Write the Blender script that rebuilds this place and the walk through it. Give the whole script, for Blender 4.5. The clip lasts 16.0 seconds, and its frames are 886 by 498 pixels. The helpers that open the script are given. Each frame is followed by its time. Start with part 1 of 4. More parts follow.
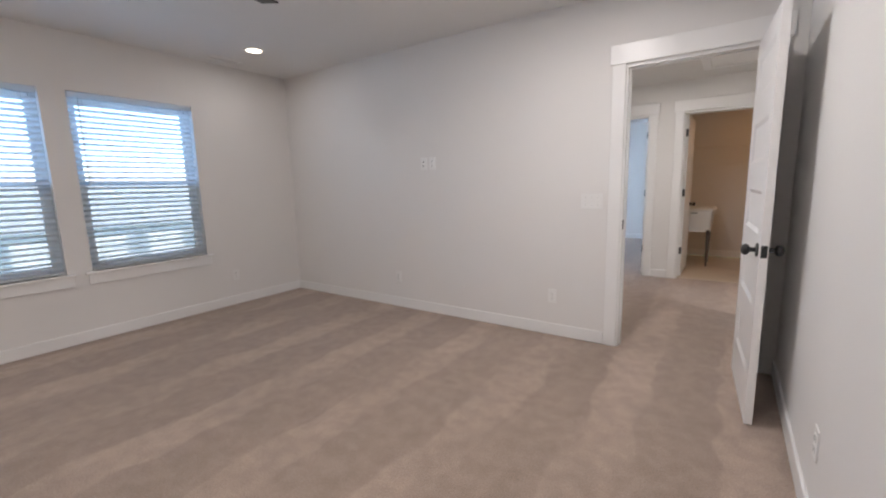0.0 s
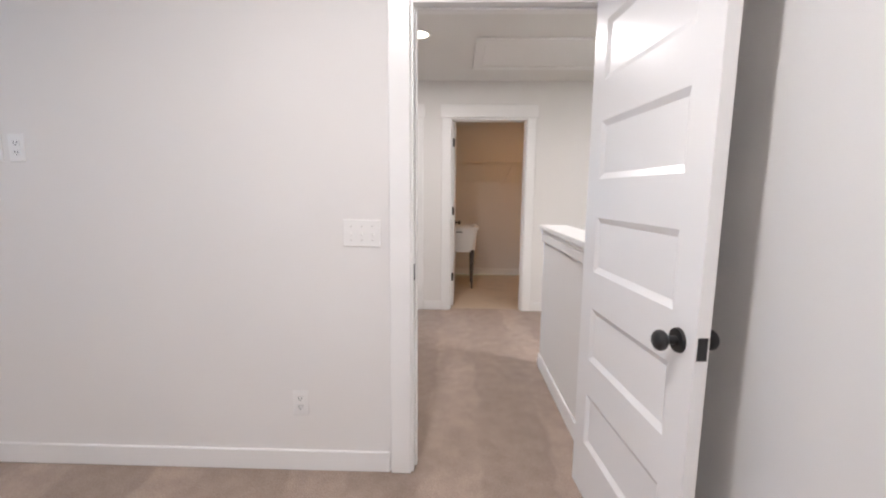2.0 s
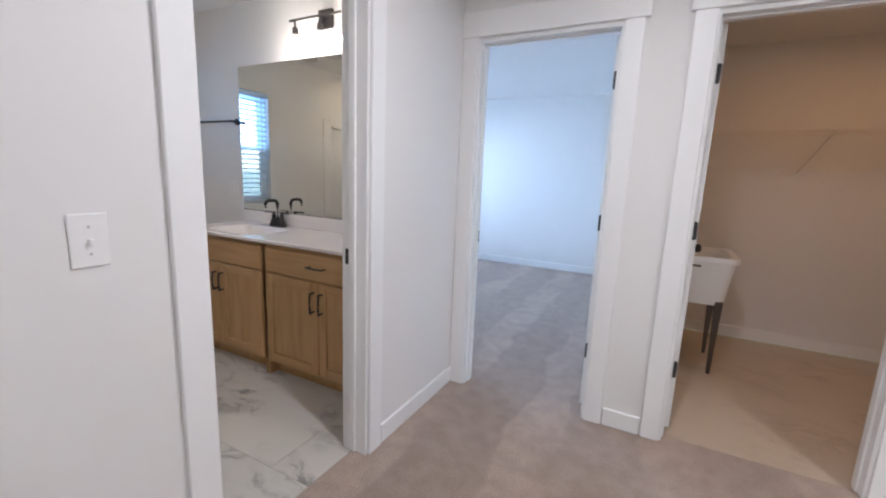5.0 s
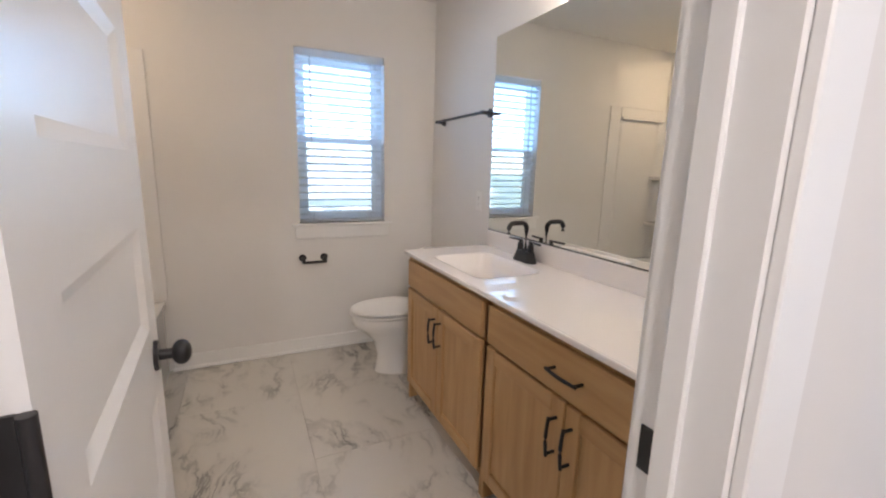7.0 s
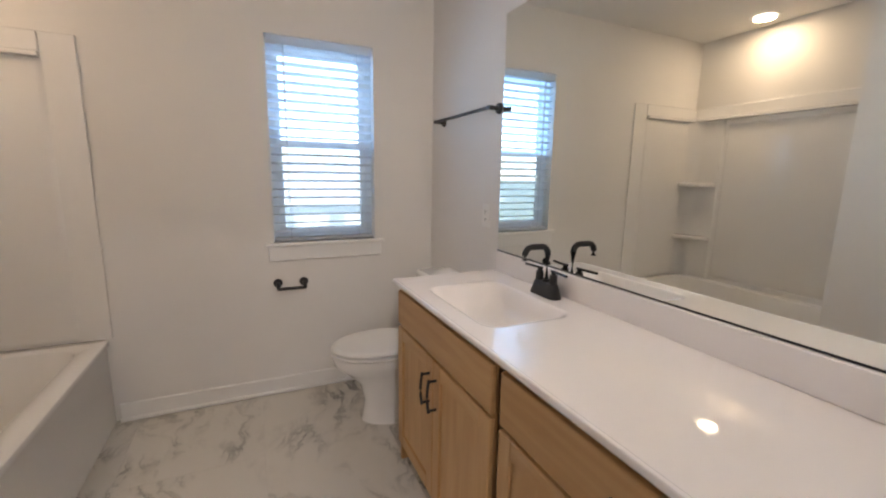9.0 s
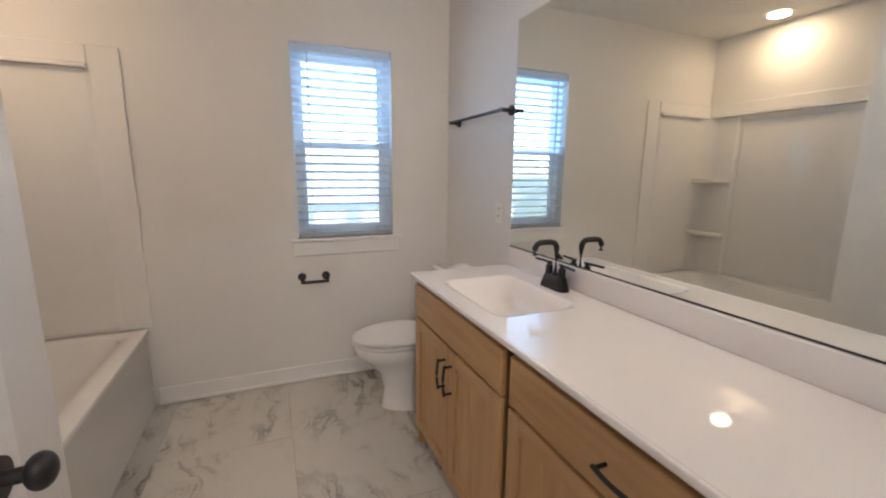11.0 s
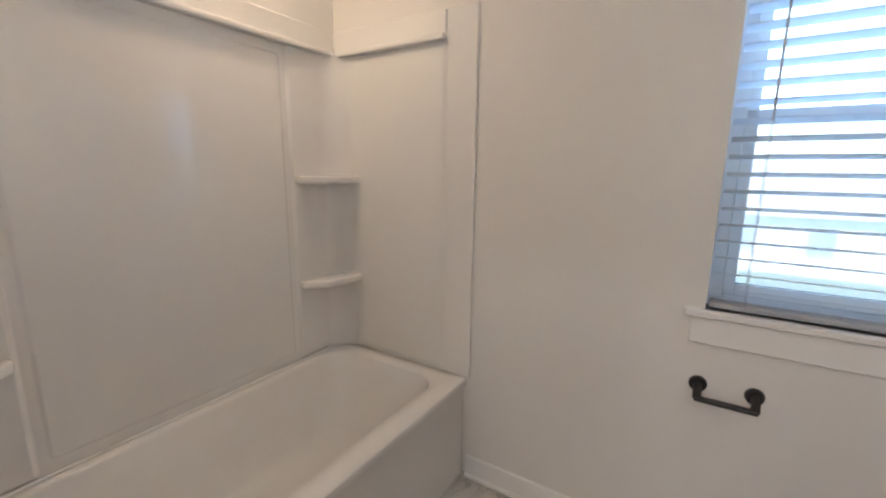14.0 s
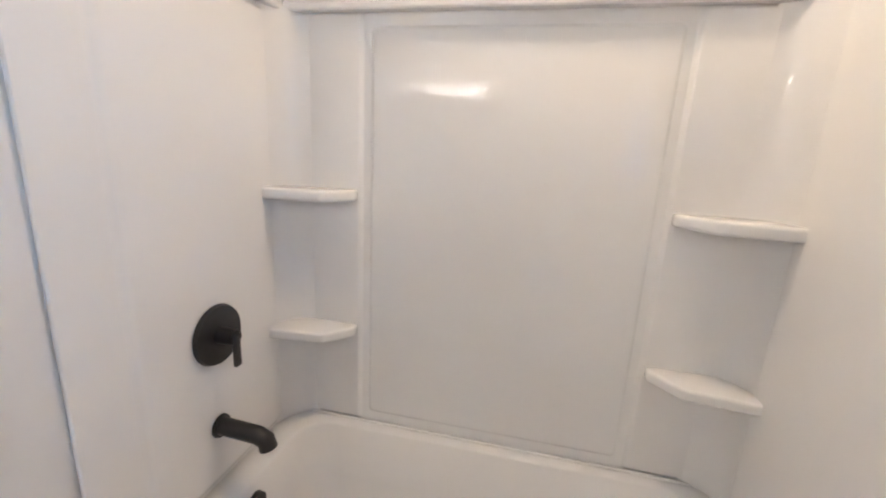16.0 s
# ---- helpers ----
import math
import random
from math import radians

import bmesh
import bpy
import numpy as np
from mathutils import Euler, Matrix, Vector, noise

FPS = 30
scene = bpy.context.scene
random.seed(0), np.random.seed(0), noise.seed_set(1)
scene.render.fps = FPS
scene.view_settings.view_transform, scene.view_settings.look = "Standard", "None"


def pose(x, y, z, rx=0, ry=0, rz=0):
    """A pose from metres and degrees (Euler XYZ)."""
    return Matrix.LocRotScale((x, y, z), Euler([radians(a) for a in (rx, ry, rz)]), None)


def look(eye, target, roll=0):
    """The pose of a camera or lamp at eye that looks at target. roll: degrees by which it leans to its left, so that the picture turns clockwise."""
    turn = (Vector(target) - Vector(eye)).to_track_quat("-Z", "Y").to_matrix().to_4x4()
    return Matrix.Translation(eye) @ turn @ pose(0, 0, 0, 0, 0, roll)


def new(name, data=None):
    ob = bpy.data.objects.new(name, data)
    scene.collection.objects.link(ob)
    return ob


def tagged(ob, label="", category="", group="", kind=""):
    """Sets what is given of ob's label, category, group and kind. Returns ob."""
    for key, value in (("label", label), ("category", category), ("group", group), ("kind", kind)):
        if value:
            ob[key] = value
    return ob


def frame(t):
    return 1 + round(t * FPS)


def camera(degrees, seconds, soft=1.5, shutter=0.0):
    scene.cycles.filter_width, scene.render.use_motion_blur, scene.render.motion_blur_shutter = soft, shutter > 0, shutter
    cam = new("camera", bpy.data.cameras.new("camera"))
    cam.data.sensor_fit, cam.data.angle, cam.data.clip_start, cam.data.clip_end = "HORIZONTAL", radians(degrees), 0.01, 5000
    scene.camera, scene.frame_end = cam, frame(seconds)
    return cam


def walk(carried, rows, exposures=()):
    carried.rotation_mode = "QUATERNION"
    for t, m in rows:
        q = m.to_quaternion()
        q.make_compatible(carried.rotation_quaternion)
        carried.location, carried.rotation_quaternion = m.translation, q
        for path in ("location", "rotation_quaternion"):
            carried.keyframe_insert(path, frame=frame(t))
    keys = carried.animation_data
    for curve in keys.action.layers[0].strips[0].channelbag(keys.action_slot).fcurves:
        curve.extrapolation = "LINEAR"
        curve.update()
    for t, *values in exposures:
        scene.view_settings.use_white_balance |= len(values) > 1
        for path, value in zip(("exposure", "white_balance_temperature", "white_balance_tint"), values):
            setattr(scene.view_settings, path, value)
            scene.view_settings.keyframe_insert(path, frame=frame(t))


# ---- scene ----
cam = camera(93.6, 16.0, soft=2.1)
PATH = [
    (0, (0.653, -3.265, 1.268), (-0.465, -1.636, 0.96), -1.4),
    (0.5, (0.417, -2.998, 1.27), (-0.135, -1.106, 0.93), -0.5),
    (1, (0.315, -2.599, 1.268), (0.059, -0.647, 0.916), 0.5),
    (1.5, (0.251, -2.216, 1.275), (0.091, -0.248, 0.957), 0.6),
    (2, (0.192, -1.778, 1.29), (0.14, 0.203, 1.02), 0.5),
    (2.5, (0.206, -1.337, 1.274), (0.209, 0.649, 1.037), 0.6),
    (3, (0.236, -0.887, 1.266), (0.266, 1.096, 1.012), 1.3),
    (3.2, (0.244, -0.748, 1.277), (0.269, 1.234, 1.013), 1.6),
    (5.3, (-0.063, 0.666, 1.323), (-1.171, 2.292, 0.965), 2.2),
    (5.5, (-0.133, 0.815, 1.333), (-1.358, 2.356, 0.982), 2.3),
    (6, (-0.304, 0.998, 1.341), (-1.722, 2.361, 0.975), 2.1),
    (6.5, (-0.577, 1.167, 1.335), (-2.181, 2.299, 0.954), 1.6),
    (7, (-0.825, 1.339, 1.326), (-2.597, 2.186, 0.95), 1.5),
    (7.5, (-1.008, 1.474, 1.32), (-2.867, 2.108, 0.944), 1.6),
    (8, (-1.186, 1.549, 1.315), (-3.044, 2.202, 0.965), 1.2),
    (8.5, (-1.256, 1.574, 1.337), (-3.048, 2.392, 0.991), 1.0),
    (10.8, (-1.063, 1.567, 1.333), (-2.857, 2.379, 0.98), 0.7),
    (11, (-1.132, 1.531, 1.351), (-2.95, 2.281, 0.986), 0.6),
    (11.5, (-1.354, 1.565, 1.35), (-3.266, 2.031, 0.99), 0.3),
    (12, (-1.595, 1.653, 1.331), (-3.56, 1.8, 0.989), 0.4),
    (12.5, (-1.807, 1.699, 1.358), (-3.769, 1.524, 1.007), 0.4),
    (13, (-1.99, 1.672, 1.355), (-3.887, 1.157, 0.987), 0.3),
    (13.5, (-2.126, 1.634, 1.356), (-3.914, 0.826, 0.966), 0.4),
    (14, (-2.354, 1.643, 1.346), (-4.016, 0.597, 0.971), 0.7),
    (14.5, (-2.579, 1.63, 1.342), (-4.049, 0.329, 0.963), 0.8),
    (15, (-2.834, 1.495, 1.41), (-3.963, -0.118, 1.058), 1.5),
    (15.2, (-2.913, 1.449, 1.427), (-3.817, -0.301, 1.077), 2.0),
    (15.5, (-3.032, 1.406, 1.43), (-3.472, -0.511, 1.066), 2.4),
    (16, (-3.173, 1.394, 1.454), (-2.761, -0.506, 0.987), 2.9),
]
EXPOSURES = [(0, 1.68, 6600, 11), (0.5, 2.12, 6800, 11), (1.0, 2.15, 6600, 12), (1.5, 2.12, 6500, 12), (3.2, 1.92, 6450, 11), (5.3, 2.05, 5900, 11), (6.0, 1.9, 6000, 11), (6.5, 1.92, 6450, 13),
             (7.0, 2.3, 6600, 14), (7.5, 2.18, 6700, 14), (8.0, 2.12, 6750, 14), (11.0, 2.13, 6700, 14), (12.5, 2.05, 6800, 14), (13.5, 2.05, 6550, 13), (14.5, 2.4, 6350, 12), (15.0, 2.6, 6500, 12), (16.0, 2.85, 6000, 11)]
walk(cam, [(t, look(eye, target, roll)) for t, eye, target, roll in PATH], EXPOSURES)

# ---- light ----
CEIL, CEIL_BATH, CEIL_BED = 2.43, 2.50, 2.55
WX = -3.82
world = bpy.data.worlds.new("sky")
scene.world = world
world.use_nodes = True
wn, wl = world.node_tree.nodes, world.node_tree.links
sky = wn.new("ShaderNodeTexSky")
sky.sky_type, sky.sun_disc = "NISHITA", False
sky.sun_elevation, sky.sun_rotation = radians(48), radians(100)
sky.dust_density, sky.ozone_density = 0.4, 3.0
wl.new(sky.outputs[0], wn["Background"].inputs[0])
wn["Background"].inputs[1].default_value = 0.15
sun = new("sun", bpy.data.lights.new("sun", "SUN"))
sun.data.energy, sun.data.angle, sun.data.color = 4.0, radians(0.5), (1, 0.95, 0.88)
sun.matrix_basis = look((12, 2, 14), (0, 0, 0))


def lamp(name, x, y, z, power, colour, size=0.13):
    ob = new(name, bpy.data.lights.new(name, "AREA"))
    ob.data.shape, ob.data.size, ob.data.energy, ob.data.color = "DISK", size, power, colour
    ob.matrix_basis = pose(x, y, z)
    return ob


WARM, SOFT = (1, 0.74, 0.48), (1, 0.95, 0.94)
# the two cans at y -3.7 are unseen, added to brighten the north wall
BED_CANS = [(-3.12, -0.82), (-0.15, -1.25), (-3.12, -3.7), (-0.25, -3.7)]
# uneven powers shape the light on the walls
BED_POWER = (0.9, 6.3, 3.4, 7.5)
for k, (cx, cy) in enumerate(BED_CANS):
    lamp("bedroom_can_lamp", cx, cy, CEIL_BED - 0.02, BED_POWER[k], SOFT)
lamp("hall_can_lamp", -0.08, 1.43, CEIL - 0.02, 4.3, SOFT)
lamp("laundry_can_lamp", 1.1, 3.7, 2.42, 1.2, (1, 0.50, 0.19))
# unseen lamp added to brighten the stairwell
lamp("stair_fill_lamp", 2.0, 0.75, CEIL - 0.02, 7.5, SOFT)
lamp("tub_can_lamp", -3.22, 0.34, CEIL_BATH - 0.02, 1.15, WARM)
BULBS = [(-2.28, 2.58), (-2.06, 2.58), (-1.84, 2.58)]
for cx, cy in BULBS:
    b = new("vanity_bulb_lamp", bpy.data.lights.new("vanity_bulb_lamp", "POINT"))
    b.data.energy, b.data.color, b.data.shadow_soft_size = 0.76, (1, 0.88, 0.76), 0.03
    b.location = (cx, cy, 2.115)
# added lamps outside the west windows, standing in for light from the open sky
for cy, w, power in ((-2.155, 2.9, 9.5), (1.975, 1.2, 5.5)):
    a = new("sky_fill_lamp", bpy.data.lights.new("sky_fill_lamp", "AREA"))
    a.data.shape, a.data.size, a.data.size_y = "RECTANGLE", w, 1.1
    a.data.energy, a.data.color = power, (0.30, 0.58, 1.0)
    a.matrix_basis = look((WX - 0.62, cy, 2.09), (0, cy, 2.09))
# added lamps filling each upper sash behind its blind, so slats and gaps glow like sky
for cy, w, z0, z1, power in ((-1.59, 0.96, 1.345, 2.09, 0.9), (-2.72, 0.96, 1.345, 2.09, 0.9), (1.975, 0.6, 1.505, 2.078, 0.36)):
    a = new("sash_glow_lamp", bpy.data.lights.new("sash_glow_lamp", "AREA"))
    a.data.shape, a.data.size, a.data.size_y = "RECTANGLE", w - 0.004, z1 - z0 - 0.05
    a.data.energy, a.data.color = power, (0.22, 0.50, 1.0)
    a.matrix_basis = look((WX - 0.0655, cy, (z0 + z1) / 2 - 0.023), (0, cy, (z0 + z1) / 2 - 0.023))
# daylight that falls through the second bedroom's windows: just outside the panes
for cy, w, z0, z1, power in ((4.6, 0.94, 0.62, 2.08, 18), (5.75, 0.94, 0.62, 2.08, 18)):
    a = new("window_daylight", bpy.data.lights.new("window_daylight", "AREA"))
    a.data.shape, a.data.size, a.data.size_y = "RECTANGLE", w, z1 - z0
    a.data.energy, a.data.color = power, (0.55, 0.73, 1.0)
    a.matrix_basis = look((WX - 0.16, cy, (z0 + z1) / 2), (0, cy, (z0 + z1) / 2))


# ---- materials ----
def mat(name, colour, rough=0.5, metal=0.0, vary=0.04, scale=6.0, bump=0.0, bump_scale=200.0, coat=0.0, emit=None, power=0.0):
    m = bpy.data.materials.new(name)
    m.use_nodes = True
    n, l = m.node_tree.nodes, m.node_tree.links
    b = n["Principled BSDF"]
    b.inputs["Roughness"].default_value, b.inputs["Metallic"].default_value = rough, metal
    b.inputs["Coat Weight"].default_value = coat
    tc = n.new("ShaderNodeTexCoord")
    nz = n.new("ShaderNodeTexNoise")
    nz.inputs["Scale"].default_value, nz.inputs["Detail"].default_value = scale, 6
    l.new(tc.outputs["Object"], nz.inputs["Vector"])
    mx = n.new("ShaderNodeMix")
    mx.data_type = "RGBA"
    mx.inputs[6].default_value = (*[c * (1 - vary) for c in colour], 1)
    mx.inputs[7].default_value = (*[min(1, c * (1 + vary)) for c in colour], 1)
    l.new(nz.outputs["Fac"], mx.inputs[0])
    l.new(mx.outputs[2], b.inputs["Base Color"])
    if bump:
        n2 = n.new("ShaderNodeTexNoise")
        n2.inputs["Scale"].default_value, n2.inputs["Detail"].default_value = bump_scale, 3
        l.new(tc.outputs["Object"], n2.inputs["Vector"])
        bp = n.new("ShaderNodeBump")
        bp.inputs["Strength"].default_value, bp.inputs["Distance"].default_value = bump, 0.002
        l.new(n2.outputs["Fac"], bp.inputs["Height"])
        l.new(bp.outputs[0], b.inputs["Normal"])
    if emit:
        b.inputs["Emission Color"].default_value = (*emit, 1)
        b.inputs["Emission Strength"].default_value = power
    return m


def ramp(n, l, src, stops):
    r = n.new("ShaderNodeValToRGB")
    while len(r.color_ramp.elements) < len(stops):
        r.color_ramp.elements.new(0.5)
    for e, (p, c) in zip(r.color_ramp.elements, stops):
        e.position, e.color = p, (*c, 1)
    l.new(src, r.inputs[0])
    return r.outputs[0]


def carpet_material():
    m = mat("carpet", (0.37, 0.286, 0.233), 0.95, vary=0.10, scale=5)
    n, l = m.node_tree.nodes, m.node_tree.links
    b = n["Principled BSDF"]
    tc = n.new("ShaderNodeTexCoord")
    # lanes left by the vacuum cleaner: pile leaning one way and the other
    wob = n.new("ShaderNodeTexNoise")
    wob.inputs["Scale"].default_value = 2.4
    l.new(tc.outputs["Object"], wob.inputs["Vector"])
    add = n.new("ShaderNodeVectorMath")
    add.operation = "MULTIPLY_ADD"
    add.inputs[1].default_value = (0.22, 0.3, 0)
    l.new(wob.outputs["Color"], add.inputs[0])
    l.new(tc.outputs["Object"], add.inputs[2])
    wave = n.new("ShaderNodeTexWave")
    wave.bands_direction, wave.wave_profile = "X", "SIN"
    wave.inputs["Scale"].default_value, wave.inputs["Distortion"].default_value = 0.5, 0.6
    wave.inputs["Detail Scale"].default_value = 3.0
    l.new(add.outputs[0], wave.inputs["Vector"])
    lanes = ramp(n, l, wave.outputs["Fac"], ((0.0, (0.92, 0.91, 0.90)), (0.58, (0.94, 0.93, 0.925)), (0.68, (1.15, 1.15, 1.15)), (1.0, (1.20, 1.20, 1.20))))
    # each pass of the cleaner begins and ends at its own place
    stretch = n.new("ShaderNodeMapping")
    stretch.inputs["Scale"].default_value = (1.6, 0.75, 1)
    l.new(tc.outputs["Object"], stretch.inputs["Vector"])
    passes = n.new("ShaderNodeTexNoise")
    passes.inputs["Scale"].default_value, passes.inputs["Detail"].default_value = 1.3, 4
    l.new(stretch.outputs[0], passes.inputs["Vector"])
    shown = ramp(n, l, passes.outputs["Fac"], ((0.40, (0.15, 0.15, 0.15)), (0.58, (1, 1, 1))))
    fade = n.new("ShaderNodeMix")
    fade.data_type = "RGBA"
    fade.inputs[6].default_value = (0.97, 0.965, 0.96, 1)
    l.new(shown, fade.inputs[0])
    l.new(lanes, fade.inputs[7])
    lanes = fade.outputs[2]
    grain = n.new("ShaderNodeTexNoise")
    grain.inputs["Scale"].default_value, grain.inputs["Detail"].default_value = 160, 4
    l.new(tc.outputs["Object"], grain.inputs["Vector"])
    gr = ramp(n, l, grain.outputs["Fac"], ((0.3, (0.72, 0.72, 0.72)), (0.7, (1.22, 1.22, 1.22))))
    blot = n.new("ShaderNodeTexNoise")
    blot.inputs["Scale"].default_value, blot.inputs["Detail"].default_value = 11, 8
    l.new(tc.outputs["Object"], blot.inputs["Vector"])
    bl = ramp(n, l, blot.outputs["Fac"], ((0.38, (0.93, 0.925, 0.92)), (0.62, (1.07, 1.07, 1.07))))
    src = b.inputs["Base Color"].links[0].from_socket
    for f in (lanes, gr, bl):
        mu = n.new("ShaderNodeMix")
        mu.data_type, mu.blend_type = "RGBA", "MULTIPLY"
        mu.inputs[0].default_value = 1
        l.new(src, mu.inputs[6])
        l.new(f, mu.inputs[7])
        src = mu.outputs[2]
    l.new(src, b.inputs["Base Color"])
    bp = n.new("ShaderNodeBump")
    bp.inputs["Strength"].default_value, bp.inputs["Distance"].default_value = 0.9, 0.006
    l.new(grain.outputs["Fac"], bp.inputs["Height"])
    l.new(bp.outputs[0], b.inputs["Normal"])
    b.inputs["Sheen Weight"].default_value = 0.2
    return m


def marble_material(name, base, vein):
    m = bpy.data.materials.new(name)
    m.use_nodes = True
    n, l = m.node_tree.nodes, m.node_tree.links
    b = n["Principled BSDF"]
    b.inputs["Roughness"].default_value = 0.32
    tc, oi = n.new("ShaderNodeTexCoord"), n.new("ShaderNodeObjectInfo")
    off = n.new("ShaderNodeVectorMath")
    off.operation = "MULTIPLY_ADD"
    off.inputs[1].default_value = (37, 23, 0)
    l.new(oi.outputs["Random"], off.inputs[0])
    l.new(tc.outputs["Object"], off.inputs[2])
    wrp = n.new("ShaderNodeTexNoise")
    wrp.inputs["Scale"].default_value, wrp.inputs["Detail"].default_value = 2.2, 5
    l.new(off.outputs[0], wrp.inputs["Vector"])
    ad = n.new("ShaderNodeVectorMath")
    ad.operation = "MULTIPLY_ADD"
    ad.inputs[1].default_value = (0.55, 0.55, 0)
    l.new(wrp.outputs["Color"], ad.inputs[0])
    l.new(off.outputs[0], ad.inputs[2])
    mp = n.new("ShaderNodeMapping")
    mp.inputs["Rotation"].default_value, mp.inputs["Scale"].default_value = (0, 0, 0.5), (1.3, 3.6, 1)
    l.new(ad.outputs[0], mp.inputs["Vector"])
    v = n.new("ShaderNodeTexNoise")
    v.inputs["Scale"].default_value, v.inputs["Detail"].default_value, v.inputs["Roughness"].default_value = 1.5, 7, 0.6
    l.new(mp.outputs[0], v.inputs["Vector"])
    sb = n.new("ShaderNodeMath")
    sb.operation = "SUBTRACT"
    sb.inputs[1].default_value = 0.5
    l.new(v.outputs["Fac"], sb.inputs[0])
    ab = n.new("ShaderNodeMath")
    ab.operation = "ABSOLUTE"
    l.new(sb.outputs[0], ab.inputs[0])
    thin = ramp(n, l, ab.outputs[0], ((0.0, (1, 1, 1)), (0.012, (0.75, 0.75, 0.75)), (0.035, (0.22, 0.22, 0.22)), (0.10, (0, 0, 0))))
    patch = n.new("ShaderNodeTexNoise")
    patch.inputs["Scale"].default_value, patch.inputs["Detail"].default_value = 2.6, 3
    l.new(off.outputs[0], patch.inputs["Vector"])
    pr = ramp(n, l, patch.outputs["Fac"], ((0.44, (0, 0, 0)), (0.66, (1, 1, 1))))
    mu = n.new("ShaderNodeMath")
    mu.operation = "MULTIPLY"
    l.new(thin, mu.inputs[0])
    l.new(pr, mu.inputs[1])
    mx = n.new("ShaderNodeMix")
    mx.data_type = "RGBA"
    mx.inputs[6].default_value, mx.inputs[7].default_value = (*base, 1), (*vein, 1)
    l.new(mu.outputs[0], mx.inputs[0])
    l.new(mx.outputs[2], b.inputs["Base Color"])
    return m


def maple_material(name, axis):
    m = bpy.data.materials.new(name)
    m.use_nodes = True
    n, l = m.node_tree.nodes, m.node_tree.links
    b = n["Principled BSDF"]
    b.inputs["Roughness"].default_value = 0.38
    tc, mp, oi = n.new("ShaderNodeTexCoord"), n.new("ShaderNodeMapping"), n.new("ShaderNodeObjectInfo")
    mp.inputs["Scale"].default_value = (1.5, 16, 16) if axis == "x" else (16, 16, 1.5)
    l.new(tc.outputs["Object"], mp.inputs["Vector"])
    cmb = n.new("ShaderNodeVectorMath")
    cmb.operation = "MULTIPLY_ADD"
    cmb.inputs[1].default_value = (19, 7, 13)
    l.new(oi.outputs["Random"], cmb.inputs[0])
    l.new(mp.outputs[0], cmb.inputs[2])
    nz = n.new("ShaderNodeTexNoise")
    nz.inputs["Scale"].default_value, nz.inputs["Detail"].default_value, nz.inputs["Distortion"].default_value = 1.6, 8, 0.6
    l.new(cmb.outputs[0], nz.inputs["Vector"])
    c = ramp(n, l, nz.outputs["Fac"], ((0.25, (0.40, 0.228, 0.09)), (0.55, (0.48, 0.29, 0.128)), (0.8, (0.53, 0.335, 0.158))))
    l.new(c, b.inputs["Base Color"])
    return m


PAINT = mat("wall_paint", (0.77, 0.755, 0.737), 0.75, vary=0.015, scale=1.5, bump=0.15, bump_scale=350)
CEILING = mat("ceiling_paint", (0.78, 0.77, 0.75), 0.9, vary=0.02, scale=2, bump=0.3, bump_scale=180)
TRIM = mat("trim_paint", (0.83, 0.825, 0.815), 0.32, vary=0.01, scale=4, bump=0.03, bump_scale=90)
DOORP = mat("door_paint", (0.83, 0.825, 0.82), 0.28, vary=0.01, scale=3, bump=0.05, bump_scale=120)
CARPET = carpet_material()
TILE = marble_material("marble_tile", (0.60, 0.575, 0.53), (0.15, 0.147, 0.14))
TILE_LAUNDRY = marble_material("laundry_vinyl", (0.52, 0.43, 0.33), (0.40, 0.33, 0.25))
GROUT = mat("grout", (0.56, 0.54, 0.51), 0.9, vary=0.08, scale=30)
MAPLE = maple_material("maple", "z")
MAPLE_H = maple_material("maple_rail", "x")
# dark brown for the shade in the gaps between cabinet fronts
SHADOWGAP = mat("cabinet_shade", (0.16, 0.10, 0.055), 0.8, vary=0.1)
TOP = mat("cultured_marble", (0.87, 0.835, 0.825), 0.05, vary=0.02, scale=4, coat=0.3)
BLACK = mat("black_metal", (0.018, 0.018, 0.02), 0.42, vary=0.15, scale=40)
NICKEL = mat("dark_nickel", (0.11, 0.10, 0.095), 0.35, 1.0)
STEEL = mat("steel", (0.55, 0.54, 0.52), 0.3, 1.0)
ACRYLIC = mat("white_acrylic", (0.82, 0.81, 0.80), 0.075, vary=0.01, scale=3, coat=0.2)
PORCELAIN = mat("porcelain", (0.84, 0.83, 0.81), 0.08, vary=0.01, scale=3, coat=0.3)
PLASTIC = mat("white_plastic", (0.82, 0.815, 0.80), 0.35, vary=0.01)
DARKSLOT = mat("dark_slot", (0.03, 0.03, 0.03), 0.6)
BLIND = mat("blind_slat", (0.80, 0.80, 0.79), 0.42, vary=0.015, scale=8)
VINYL = mat("window_vinyl", (0.85, 0.85, 0.85), 0.4, vary=0.01)
# translucency added so slats and frames glow, imitating the glare of the windows
for thin, share in ((BLIND, 0.65), (VINYL, 0.5)):
    bn, bl_links = thin.node_tree.nodes, thin.node_tree.links
    tr, mxs = bn.new("ShaderNodeBsdfTranslucent"), bn.new("ShaderNodeMixShader")
    tr.inputs[0].default_value, mxs.inputs[0].default_value = (0.84, 0.84, 0.84, 1), share
    bl_links.new(bn["Principled BSDF"].outputs[0], mxs.inputs[1])
    bl_links.new(tr.outputs[0], mxs.inputs[2])
    bl_links.new(mxs.outputs[0], bn["Material Output"].inputs[0])
CORD = mat("cord", (0.55, 0.55, 0.55), 0.8)
MIRROR = mat("mirror_silver", (0.86, 0.88, 0.85), 0.0, 1.0, vary=0.0)
GLOW = mat("lamp_glow", (0.9, 0.88, 0.85), 0.5, emit=(1, 0.86, 0.68), power=1.6)
